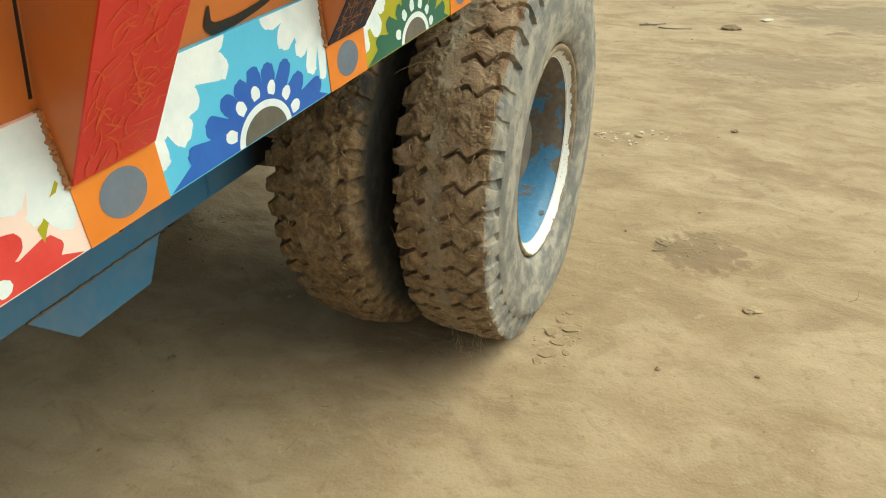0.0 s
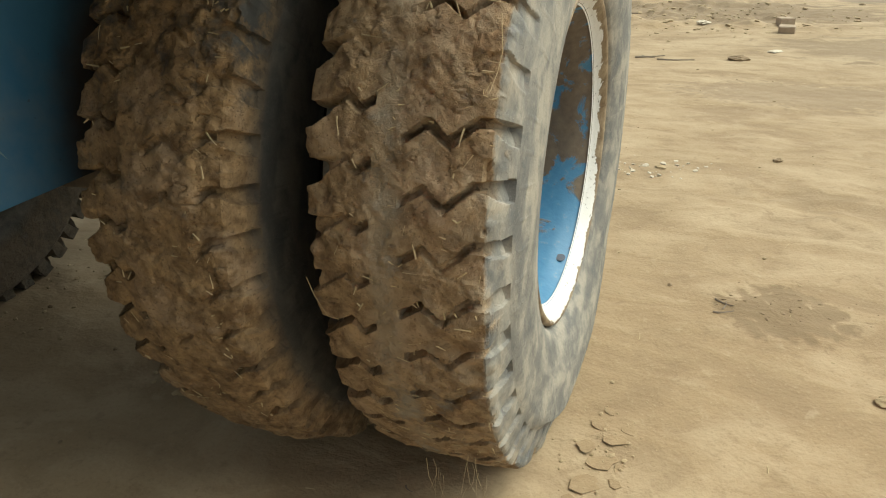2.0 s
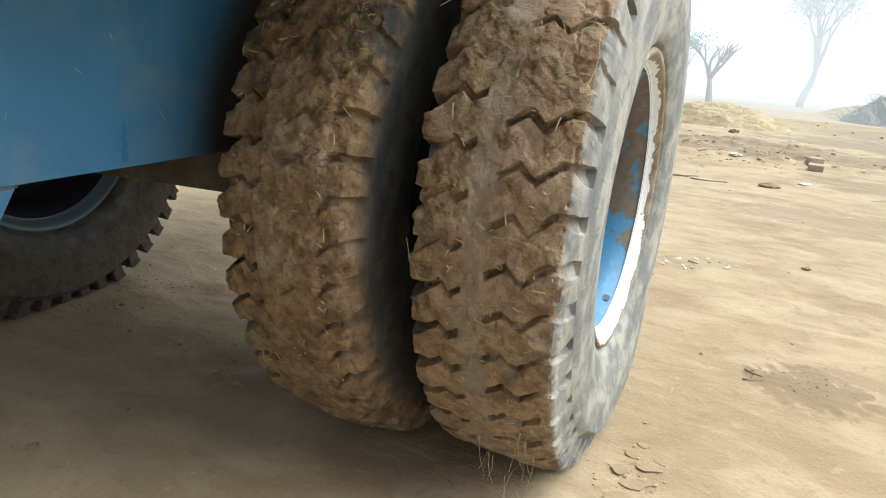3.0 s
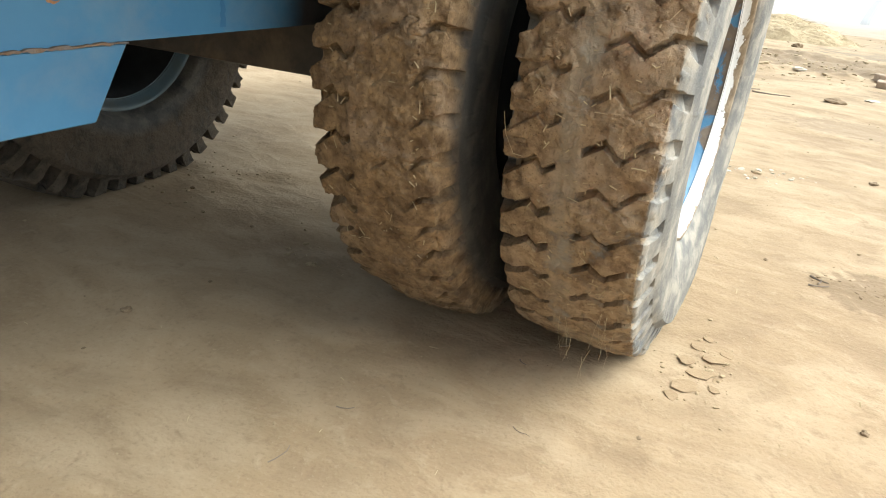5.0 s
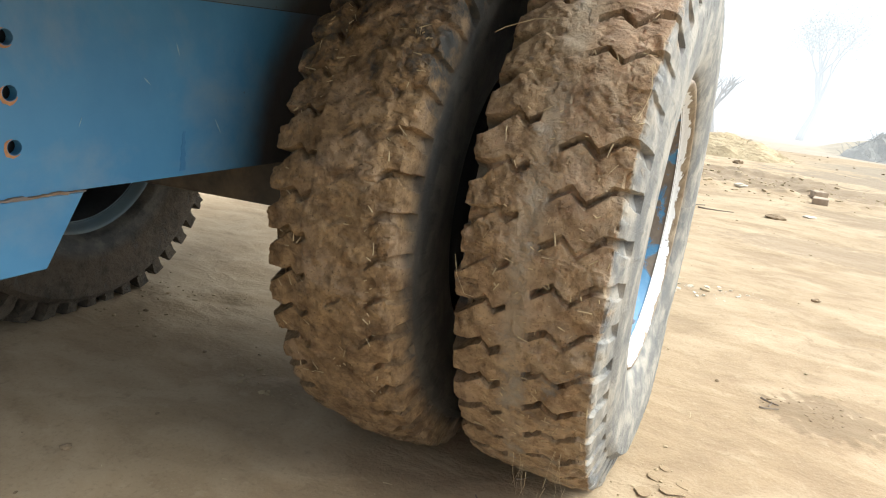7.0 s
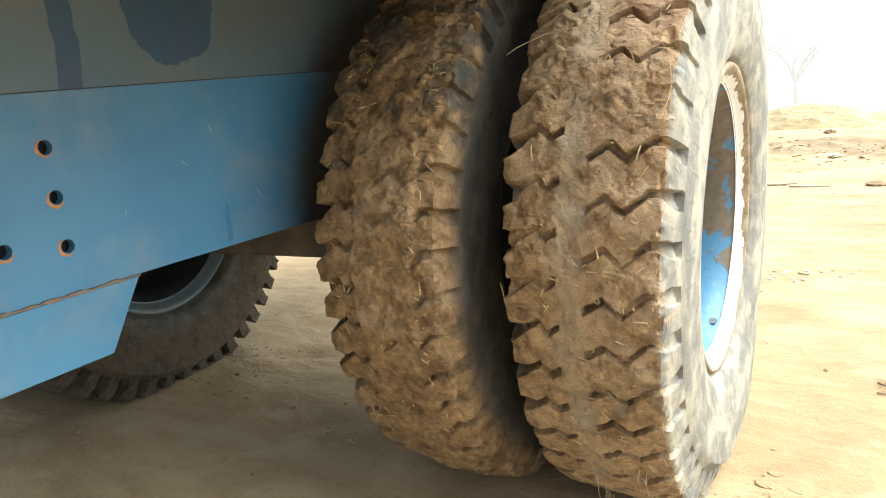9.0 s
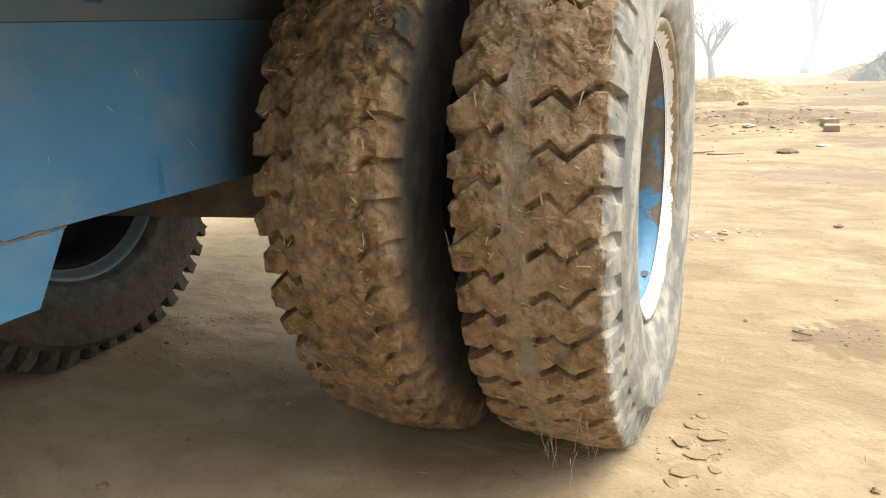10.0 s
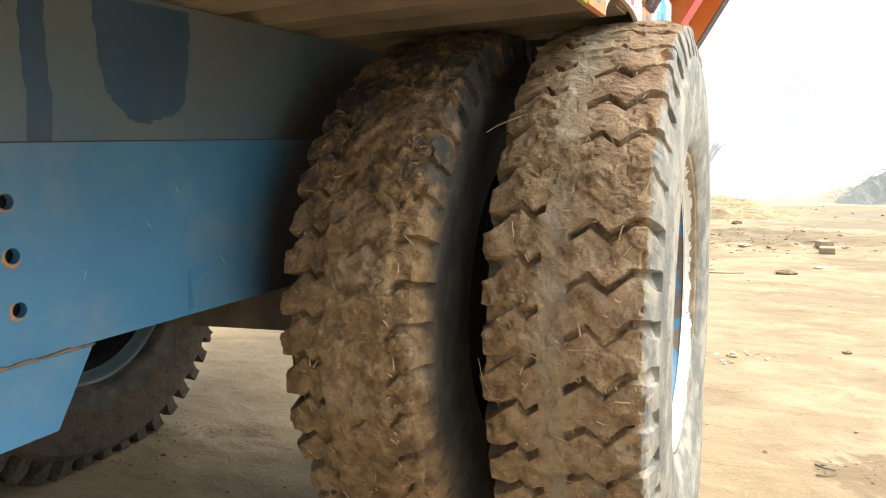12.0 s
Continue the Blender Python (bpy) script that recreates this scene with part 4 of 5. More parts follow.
_face = BODY @ _wall @ Matrix(((1, 0, 0, .0008), (0, 1, 0, 0), (0, 0, .84, .013), (0, 0, 0, 1)))
for s in (POSTS[8] + POST, POSTS[7] + POST, POSTS[9] + POST):
    o = s + 1.232
    paint("painted_letter", stroke([(-1.150 + o, .10), (-1.151 + o, .07), (-1.157 + o, .04), (-1.164 + o, .012), (-1.176 + o, -.006)], [.018, .019, .020, .016, .002]), 1, BLACK, bpy.data.objects["side_wall"], "black brushed letter", _face)
    paint("painted_letter", stroke([(-1.054 + o, .066), (-1.02 + o, .052), (-.985 + o, .040), (-.974 + o, .030), (-.980 + o, .018), (-1.010 + o, .003), (-1.066 + o, -.007), (-1.106 + o, -.008), (-1.118 + o, .002), (-1.117 + o, .026)],
                                   [.022, .020, .018, .015, .010, .011, .014, .017, .014, .004]), 1, BLACK, bpy.data.objects["side_wall"], "", _face)
    paint("painted_letter", stroke([(-.928 + o, .11), (-.930 + o, .07), (-.940 + o, .042), (-.950 + o, .020), (-.963 + o, .004)], [.013, .013, .012, .009, .001]), 1, BLACK, bpy.data.objects["side_wall"], "", _face)
    paint("painted_letter", stroke([(-1.107 + o, .098), (-1.111 + o, .086), (-1.112 + o, .064)], [.004, .011, .010]), 1, BLACK, bpy.data.objects["side_wall"], "", _face)
    paint("painted_letter", stroke([(-1.108 + o, .068), (-1.092 + o, .080), (-1.076 + o, .086), (-1.069 + o, .078), (-1.078 + o, .064), (-1.094 + o, .054), (-1.115 + o, .050), (-1.130 + o, .062)], [.006, .010, .012, .013, .012, .014, .016, .008]), 1, BLACK, bpy.data.objects["side_wall"], "", _face)
# top rail, floor sheet, cross members, far side and ends
part("top_rail", box(.20, .30, _s0, _s1, .95, 1.02, BODY, .006), BROWN_ORANGE, trailer)
part("floor_sheet", box(-1.75, -.009, _s0, _s1, .100, .106, BODY), UNDER, trailer, "dusty steel floor seen from below")
for k in range(30):
    s = -4.745 + 0.195 * k
    bm = bmesh.new()
    sec = [(s, .0995), (s + .022, .038), (s + .112, .038), (s + .134, .0995)]
    a = [bm.verts.new((-1.75, u, v)) for u, v in sec]
    b = [bm.verts.new((-.010, u, v)) for u, v in sec]
    bm.faces.new(a), bm.faces.new(b[::-1])
    for i in range(4):
        bm.faces.new((a[i], b[i], b[(i + 1) % 4], a[(i + 1) % 4]))
    bmesh.ops.recalc_face_normals(bm, faces=bm.faces[:])
    bmesh.ops.bevel(bm, geom=bm.edges[:], offset=.004, segments=2, affect='EDGES')
    bm.transform(BODY)
    part("cross_member", bm, UNDER, trailer)
part("far_wall", prism([(_s0, 0), (_s1, 0), (_s1, .95), (_s0, .95)], .008, BODY @ Matrix.Translation((-1.745, 0, 0))), BROWN_ORANGE, trailer)
part("end_wall", box(-1.75, 0, _s0 - .02, _s0 - .004, 0, .95, BODY), BROWN_ORANGE, trailer)
part("end_wall", box(-1.75, 0, _s1 + .004, _s1 + .02, 0, .95, BODY), BROWN_ORANGE, trailer)

# lumpy weld beads at the post feet
for s in POSTS:
    rnd = random.Random(int(s * 1000))
    verts, faces = [], []
    for k in range(34):
        t = k / 33
        rad = rnd.uniform(.0022, .0046) * (1 - .5 * (k in (0, 33)))
        cx, cy = .002 - .004 * t + rnd.uniform(-.001, .001), s + rnd.uniform(-.0025, .001)
        for j in range(8):
            q = 2 * math.pi * j / 8
            verts.append(tuple(BODY @ Vector((cx + rad * math.cos(q), cy + rad * math.sin(q), .064 + .076 * t))))
        if k:
            faces += [((k - 1) * 8 + j, (k - 1) * 8 + (j + 1) % 8, k * 8 + (j + 1) % 8, k * 8 + j) for j in range(8)]
    part("weld_bead", (verts, faces), WELD, trailer, "lumpy brown weld bead")

# ---- ground ----
# trodden, broken spots: x, y and reach
ROUGH = [(-1.26, .11, .16), (-1.12, .20, .12), (-1.22, -.10, .10), (-.68, -.19, .12), (.23, -.15, .10), (-.95, .75, .3), (.75, 1.2, .35), (.585, .455, .14)]


def ground_z(x, y):
    """Height of the yard: trodden near by, falling gently away beyond."""
    P = np.stack([np.ravel(x).astype(float), np.ravel(y).astype(float), 0 * np.ravel(x).astype(float)], 1)
    far = np.hypot(P[:, 0], P[:, 1])
    near = 1 - step(8, 30, far)
    h = near * (0.022 * (fbm(P, .9, 3) - .5) + 0.019 * (fbm(P * (1, 1.3, 1) + 11, 2.9, 4) - .5) + 0.007 * (np.abs(fbm(P * (1, 1.5, 1) + 19, 5.0, 3) - .5) - .1) + .007 * (fbm(P + 7, 22, 2) - .5))
    h += step(4.6, 5.6, P[:, 1]) * (1 - step(6.6, 8, P[:, 1])) * step(-2, -.5, P[:, 0]) * (1 - step(.8, 1.8, P[:, 0])) * .20 * np.clip(fbm(P + 13, 4.5, 4) - .42, 0, 1)
    h += step(7, 14, P[:, 1]) * (1 - step(60, 160, P[:, 1])) * .16 * (fbm(P + 3, .5, 3) - .5)
    h += -.032 * np.clip(P[:, 1] - 9, 0, 150)
    for cx, cy, rad in ROUGH:
        h += .030 * np.exp(-((P[:, 0] - cx) ** 2 + (P[:, 1] - cy) ** 2) / rad ** 2) * (fbm(P * (1, 1.5, 1) + 29, 11, 3) - .45)
    tyre = np.exp(-((P[:, 0] + .16) ** 2 / .10 + P[:, 1] ** 2 / .09)) + np.exp(-((P[:, 0] + 1.5) ** 2 / .10 + (P[:, 1] + .2) ** 2 / .09))
    return h * (1 - np.clip(1.3 * tyre, 0, 1))


def ground_mesh():
    xs = np.unique(np.concatenate([-np.geomspace(2.6, 1500, 44)[::-1], np.arange(-2.6, 2.6, .020), np.geomspace(2.6, 1500, 44)]))
    ys = np.unique(np.concatenate([-np.geomspace(2.0, 1500, 36)[::-1], np.arange(-2.0, 4.0, .020), np.arange(4.0, 9.0, .05), np.geomspace(9.0, 2500, 80)]))
    X, Y = np.meshgrid(xs, ys, indexing="ij")
    verts = np.stack([X.ravel(), Y.ravel(), ground_z(X, Y)], 1)
    nx, ny = len(xs), len(ys)
    i, j = np.meshgrid(np.arange(nx - 1), np.arange(ny - 1), indexing="ij")
    a = i * ny + j
    faces = np.stack([a, a + ny, a + ny + 1, a + 1], -1).reshape(-1, 4)
    return verts.tolist(), faces.tolist()


ground = part("ground", ground_mesh(), SOIL, None, "", True)
tagged(ground, "dry trodden brown earth yard with faint ruts", "ground", kind="structure")


def gz(x, y):
    return float(ground_z(np.array([x]), np.array([y]))[0])


def rock(radius, squash, seed, rough=.35, detail=2):
    """A broken lump with facets and dents."""
    rnd = random.Random(seed)
    bm = bmesh.new()
    bmesh.ops.create_icosphere(bm, subdivisions=detail, radius=1)
    off = Vector((rnd.uniform(0, 50), rnd.uniform(0, 50), rnd.uniform(0, 50)))
    for v in bm.verts:
        k = 1 + rough * (noise.noise(v.co * 1.3 + off) + .5 * noise.noise(v.co * 3.1 + off))
        v.co = Vector((v.co.x * k * radius, v.co.y * k * radius * rnd.uniform(.97, 1.03), v.co.z * k * radius * squash))
    return bm


def lump(name, x, y, radius, squash, material, label, category, seed, group="", turn=0.0, stretch=1.0):
    bm = rock(radius, squash, seed, .6, 3)
    ob = part(name, bm, material, None)
    ob.matrix_basis = pose(x, y, gz(x, y) + radius * squash * .35, 0, 0, turn) @ Matrix.Diagonal((stretch, 1, 1, 1))
    return tagged(ob, label, category, group)


def brick(x, y, turn, tilt, label):
    bm = box(-.06, .06, -.05, .05, 0, .06, None, .006)
    rnd = random.Random(int(x * 100))
    bmesh.ops.subdivide_edges(bm, edges=bm.edges[:], cuts=1)
    for v in bm.verts:
        v.co += Vector((rnd.uniform(-.003, .003), rnd.uniform(-.003, .003), rnd.uniform(-.002, .002)))
    ob = part("brick", bm, BRICK, None)
    ob.matrix_basis = pose(x, y, gz(x, y) - .006, tilt, 0, turn)
    return tagged(ob, label, "brick", "loose bricks")


brick(1.03, 5.42, 20, 0, "dusty fired brick lying on the yard")
brick(1.01, 5.05, -10, 4, "broken brown brick half sunk in the dirt")
lump("clod", 0.605, 3.82, .045, .45, CLOD_DARK, "dark brown clod of earth on the yard", "clod", 3, turn=15, stretch=1.5)
lump("clod", 0.36, 7.9, .05, .7, CLOD_DARK, "dark clod of earth near the straw heap", "clod", 4)
lump("stone", 0.86, 4.17, .036, .22, CHIP, "flat pale stone chip lying on dirt", "stone", 5, "pale chips", 30, 1.4)
lump("stone", -0.79, 5.36, .05, .2, CHIP, "flat pale stone chip lying on dirt", "stone", 6, "pale chips", 10, 1.5)
lump("stone", 0.38, 5.42, .05, .3, CHIP, "pale stone chip with a rounded edge", "stone", 7, "pale chips", 60, 1.2)
lump("stone", 0.753, 0.155, .018, .40, CLOD, "small pale stone chip in the soil", "stone", 8, "pale chips", 20, 1.4)
lump("clod", 0.67, 1.68, .016, .5, CLOD_DARK, "small dark clod on the yard", "clod", 9)
lump("clod", -0.812, -0.623, .010, .6, CLOD_DARK, "small dark pebble under the trailer", "clod", 10)
lump("clod", 0.507, -0.221, .007, .7, CLOD_DARK, "small dark pebble on the dirt", "clod", 11)
lump("clod", 0.763, -0.164, .006, .7, CLOD_DARK, "small dark pebble on the dirt", "clod", 12)
lump("clod", 0.051, 1.46, .018, .4, CLOD, "crumbling pale clod on the yard", "clod", 13)
lump("clod", 0.24, 1.48, .017, .4, CLOD, "crumbling pale clod on the yard", "clod", 14)


def scatter(name, count, where, size, material, label, category, seed, squash=(.3, .7)):
    """Many small broken lumps in one mesh."""
    rnd = random.Random(seed)
    verts, faces = [], []
    base = rock(1, 1, seed, .5, 1)
    bv = [v.co.copy() for v in base.verts]
    bf = [[v.index for v in f.verts] for f in base.faces]
    base.free()
    pts = [where(rnd) for _ in range(count)]
    zs = ground_z(np.array([p[0] for p in pts]), np.array([p[1] for p in pts]))
    for (x, y), z in zip(pts, zs):
        r = size[0] * (size[1] / size[0]) ** (rnd.random() ** 2.2)
        q = rnd.uniform(*squash)
        m = pose(x, y, z + r * q * .3, rnd.uniform(-12, 12), rnd.uniform(-12, 12), rnd.uniform(0, 360)) @ Matrix.Diagonal((r * rnd.uniform(.8, 1.5), r, r * q, 1))
        k = len(verts)
        verts += [tuple(m @ v) for v in bv]
        faces += [[k + i for i in f] for f in bf]
    return tagged(part(name, (verts, faces), material, None), label, category, kind="stuff")


scatter("pebbles", 420, lambda r: (r.uniform(-2.2, 2.2), r.uniform(-1.6, 3.4)), (.0015, .008), CLOD, "small crumbs of dry earth strewn on the yard", "crumbs", 21)
scatter("dark_crumbs", 150, lambda r: (r.uniform(-2.2, 2.4), r.uniform(-1.6, 4.5)), (.0015, .007), CLOD_DARK, "small dark crumbs strewn on the dirt", "crumbs", 22)
scatter("rubble", 650, lambda r: (r.gauss(.2, .9), r.gauss(5.9, .6)), (.004, .026), CLOD, "broken clods in a low ridge of dug earth", "rubble", 23)
scatter("far_rubble", 150, lambda r: (r.uniform(-1.5, 5.5), r.uniform(7.0, 15)), (.006, .035), CLOD_DARK, "dark clods and dung over the far yard", "rubble", 24)
scatter("pale_crumbs", 60, lambda r: (r.gauss(0.17, .12), r.gauss(1.46, .07)), (.003, .012), CHIP, "pale crumbs of stone on the dirt", "crumbs", 25)


def by_rough_spots(rnd):
    x, y, rad = ROUGH[rnd.randrange(4)]
    return rnd.gauss(x, rad * .5), rnd.gauss(y, rad * .35)


scatter("scrape_crumbs", 45, lambda r: (r.gauss(.57, .07), r.gauss(.45, .05)), (.002, .006), CLOD_DARK, "dark crumbs in the scraped damp earth", "crumbs", 28)
scatter("trodden_crumbs", 90, by_rough_spots, (.002, .008), CLOD, "broken crumbs of trodden earth under the trailer", "crumbs", 27)


def flake(x, y, r, turn, seed):
    """A flat broken plate of crusted soil."""
    rnd = random.Random(seed)
    n = rnd.randint(8, 11)
    out = [(r * rnd.uniform(.7, 1.3) * math.cos(2 * math.pi * i / n), r * rnd.uniform(.5, 1.0) * math.sin(2 * math.pi * i / n)) for i in range(n)]
    bm = prism(out, .0022, Euler((0, radians(-90), 0)).to_matrix().to_4x4(), .0007)
    ob = part("soil_flake", bm, SOIL, None)
    ob.matrix_basis = pose(x, y, gz(x, y) + .0015 + rnd.uniform(0, .002), rnd.uniform(-2.5, 2.5), rnd.uniform(-2.5, 2.5), turn)
    return tagged(ob, "cracked plate of dry soil beside the tyre", "soil flake", "soil flakes by the wheel")


rnd = random.Random(77)
for k, (x, y, r) in enumerate([(.205, -.245, .030), (.225, -.180, .028), (.195, -.155, .020), (.245, -.125, .024), (.210, -.085, .018), (.260, -.190, .017), (.185, -.295, .016), (.265, -.090, .015), (.225, -.040, .014), (.255, -.235, .013)]):
    flake(x, y, r, rnd.uniform(0, 360), 300 + k)
scatter("wheel_crumbs", 110, lambda r: (r.gauss(.225, .04), r.gauss(-.16, .09)), (.0015, .006), CLOD, "pale crumbs between the cracked soil plates", "crumbs", 26)


def blade(verts, faces, p, way, length, width, sag, rnd, bend=.12):
    """A thin curved straw."""
    p, way = Vector(p), Vector(way).normalized()
    side = way.cross(Vector((0, 0, 1)))
    side = side.normalized() if side.length > .1 else Vector((1, 0, 0))
    up = side.cross(way)
    k = len(verts)
    for i in range(5):
        t = i / 4
        c = p + way * length * t + Vector((0, 0, -sag * t * t)) + side * length * bend * math.sin(t * 3 + rnd.random())
        w = width * (1 - .5 * t)
        for q in (side * w, up * w, -side * w, -up * w):
            verts.append(tuple(c + q))
    for i in range(4):
        for j in range(4):
            a, b = k + 4 * i + j, k + 4 * i + (j + 1) % 4
            faces.append((a, b, b + 4, a + 4))


def straws(name, spots, label, category, seed, length=(.012, .05), width=(.0004, .0010)):
    rnd = random.Random(seed)
    verts, faces = [], []
    for p, flat in spots(rnd):
        a = rnd.uniform(0, 2 * math.pi)
        way = (math.cos(a), math.sin(a), rnd.uniform(-.1, .25)) if flat is True else flat
        L = length[0] + (length[1] - length[0]) * rnd.random() ** 2
        blade(verts, faces, p, way, L, rnd.uniform(*width), L * rnd.uniform(0, .3) * (flat is True), rnd, .03)
    return tagged(part(name, (verts, faces), STRAW, None), label, category, kind="stuff")


def on_tread(m, count, a0, a1, x0, x1, lift):
    def spots(rnd):
        for _ in range(count):
            a, x = rnd.uniform(a0, a1), rnd.uniform(x0, x1)
            r = RADIUS * GROWN + lift * rnd.uniform(.2, 1)
            b = rnd.uniform(0, 2 * math.pi)
            way = Vector((math.cos(b), -math.sin(a) * math.sin(b), math.cos(a) * math.sin(b))) + rnd.uniform(-.05, .15) * Vector((0, math.cos(a), math.sin(a)))
            yield m @ Vector((x, r * math.cos(a), r * math.sin(a))), m.to_3x3() @ way
    return spots


straws("straw_on_tyre", on_tread(OUTER, 170, 2.1, 3.8, -.095, .10, .002), "short yellow straws stuck in the tyre mud", "straw", 31, (.005, .024), (.0005, .0014))
straws("straw_on_tyre", on_tread(INNER, 170, 2.2, 3.7, -.095, .09, .002), "short yellow straws stuck in the tyre mud", "straw", 32, (.005, .022), (.0005, .0014))


def stalk(points, width, label, loose=0.0):
    """A long dry stalk lying over the outer tread; points are (across, angle) on it, the last one lifted off by loose."""
    verts, faces = [], []
    P = []
    for i, (x, a) in enumerate(points):
        r = RADIUS * GROWN + .003 + (loose if i == len(points) - 1 else 0)
        P.append(OUTER @ Vector((x, r * math.cos(a), r * math.sin(a))))
    for i, p in enumerate(P):
        way = (P[min(i + 1, len(P) - 1)] - P[max(i - 1, 0)]).normalized()
        side = way.orthogonal().normalized()
        up = side.cross(way)
        w = width * (1 - .5 * i / (len(P) - 1))
        verts += [tuple(p + q * w) for q in (side, up, -side, -up)]
        if i:
            k = 4 * (i - 1)
            faces += [(k + j, k + (j + 1) % 4, k + 4 + (j + 1) % 4, k + 4 + j) for j in range(4)]
    return tagged(part("stalk", (verts, faces), STRAW, None), label, "straw", "long stalks on the tyre")


stalk([(-.060, 2.425), (-.097, 2.435), (-.118, 2.455), (-.138, 2.475), (-.150, 2.495)], .0009, "long dry grass stalk sticking out over the tread edge")
stalk([(-.068, 2.597), (-.040, 2.603), (-.013, 2.607)], .0009, "thin dry stalk lying across the tread")
stalk([(.0916, 2.543), (.100, 2.619), (.098, 2.66), (.094, 2.707)], .0008, "long thin stalk bent over the tyre shoulder", .006)
stalk([(.081, 2.661), (.0946, 2.6617)], .0020, "thick yellow straw stub on the tyre shoulder")
stalk([(-.0406, 2.477), (-.034, 2.50), (-.0266, 2.524)], .0022, "flattened brown straw stuck in mud")
stalk([(-.088, 3.243), (-.103, 3.241), (-.118, 3.19), (-.120, 3.13)], .0006, "fine dry hair of grass between the tyres", .01)


def hanging(rnd):
    for x, z in ((-.01, .17), (.005, .15), (.012, .14), (.055, .20), (.062, .19), (.068, .16), (.045, .12)):
        for k in range(2):
            yield OUTER @ Vector((x + rnd.uniform(-.006, .006), -.455 + rnd.uniform(-.01, .01), z - AXLE_Z)), None


_v, _f, rnd = [], [], random.Random(33)
for p, _ in hanging(rnd):
    blade(_v, _f, p, (rnd.uniform(-.2, .2), rnd.uniform(-.15, .05), -1), rnd.uniform(.03, .07), rnd.uniform(.00025, .00045), .008, rnd)
tagged(part("hanging_fibres", (_v, _f), STRAW, None), "dry grass fibres hanging from the muddy tread", "straw", kind="stuff")


def yard(rnd):
    for _ in range(120):
        x, y = rnd.uniform(-1.6, 1.5), rnd.uniform(-1.4, 2.2)
        yield (x, y, gz(x, y) + .002), True


straws("straw_on_ground", yard, "scattered bits of straw on the dirt", "straw", 34, (.008, .03), (.0005, .0011))


def twig(x, y, turn, length, thick, seed):
    rnd = random.Random(seed)
    verts, faces = [], []
    a = radians(turn)
    blade(verts, faces, (x, y, gz(x, y) + thick), (math.cos(a), math.sin(a), .03), length, thick, .0, rnd)
    return tagged(part("twig", (verts, faces), BARK, None), "thin dark twig lying on the dirt", "twig", "twigs")


for k, (x, y, a, L, w) in enumerate([(.428, .48, -40, .05, .003), (.42, .41, 10, .05, .0025), (.44, .43, 70, .04, .002), (-.9, 6.1, -20, .5, .012), (-.55, 5.7, -25, .4, .010), (1.028, .296, 60, .09, .0012),
                                   (.10, 3.74, -8, .24, .005), (-.05, 3.80, 12, .2, .006), (0.0, 3.86, -50, .12, .004), (-.04, -.25, 30, .025, .0015), (-.09, -.345, -40, .02, .0015), (-.30, -.655, 20, .03, .0012), (-.03, -.54, -20, .035, .001), (-.31, -.82, 75, .045, .0012)]):
    twig(x, y, a, L, w, 400 + k)


# ---- heap, mounds, trees and glowing haze sheets beyond the yard ----
def mound(name, x, y, rx, ry, h, material, label, category, seed, rough=.35):
    n, m = 56, 20
    verts, faces = [], []
    for j in range(m + 1):
        t = j / m
        for i in range(n):
            a = 2 * math.pi * i / n
            verts.append((x + rx * t * math.cos(a), y + ry * t * math.sin(a), h * (1 - t * t) ** 1.2))
    P = np.array(verts)
    base = ground_z(P[:, 0], P[:, 1])
    bump = (fbm(P + seed, 2.0 / max(rx, .5), 4) - .5) * 2 * rough * h + (fbm(P + seed, 7.0 / max(rx, .5), 4) - .5) * rough * h
    P[:, 2] = base - .04 + P[:, 2] + bump * np.clip(P[:, 2] / h * 3, 0, 1)
    for j in range(m):
        for i in range(n):
            a, b = j * n + i, j * n + (i + 1) % n
            faces.append((a, a + n, b + n, b))
    return tagged(part(name, (P.tolist(), faces), material, None), label, category)


FODDER = plain("old_fodder", (0.36, 0.28, 0.165), (0.52, 0.42, 0.27), 14, 0.95, (0.20, 0.15, 0.09), 0.35, 0.7, 0.01)
heap = mound("fodder_mound", .05, 9.3, 1.15, .7, .32, FODDER, "low heap of dry yellow fodder straw", "heap", 41)
rnd = random.Random(42)
_v, _f = [], []
for _ in range(900):
    a, t = rnd.uniform(0, 2 * math.pi), math.sqrt(rnd.random())
    x, y = .05 + 1.1 * t * math.cos(a), 9.3 + .68 * t * math.sin(a)
    blade(_v, _f, (x, y, gz(x, y) + .28 * (1 - t * t) ** 1.2), (rnd.uniform(-1, 1), rnd.uniform(-1, 1), rnd.uniform(-.1, .8)), rnd.uniform(.03, .11), .0018, .02, rnd)
tagged(part("loose_straw", (_v, _f), FODDER, None), "loose straw stalks sticking out of the heap", "straw", kind="stuff")
BRUSH = plain("dusty_brush", (0.20, 0.19, 0.155), (0.34, 0.31, 0.26), 5, 0.95, (0.10, 0.10, 0.08), 0.5, 0.8, 0.03)
mound("earth_mound", 4.5, 18.8, 1.7, 1.5, 1.10, BRUSH, "mound of earth and dry brush", "mound", 43, .5)
mound("earth_mound", 6.0, 17.0, 1.9, 1.5, 1.25, CLOD_DARK, "dark heap of dug earth", "mound", 44, .5)
mound("earth_mound", 4.6, 20.5, 2.6, 1.2, .55, CLOD, "low pale bank of earth", "mound", 45, .3)


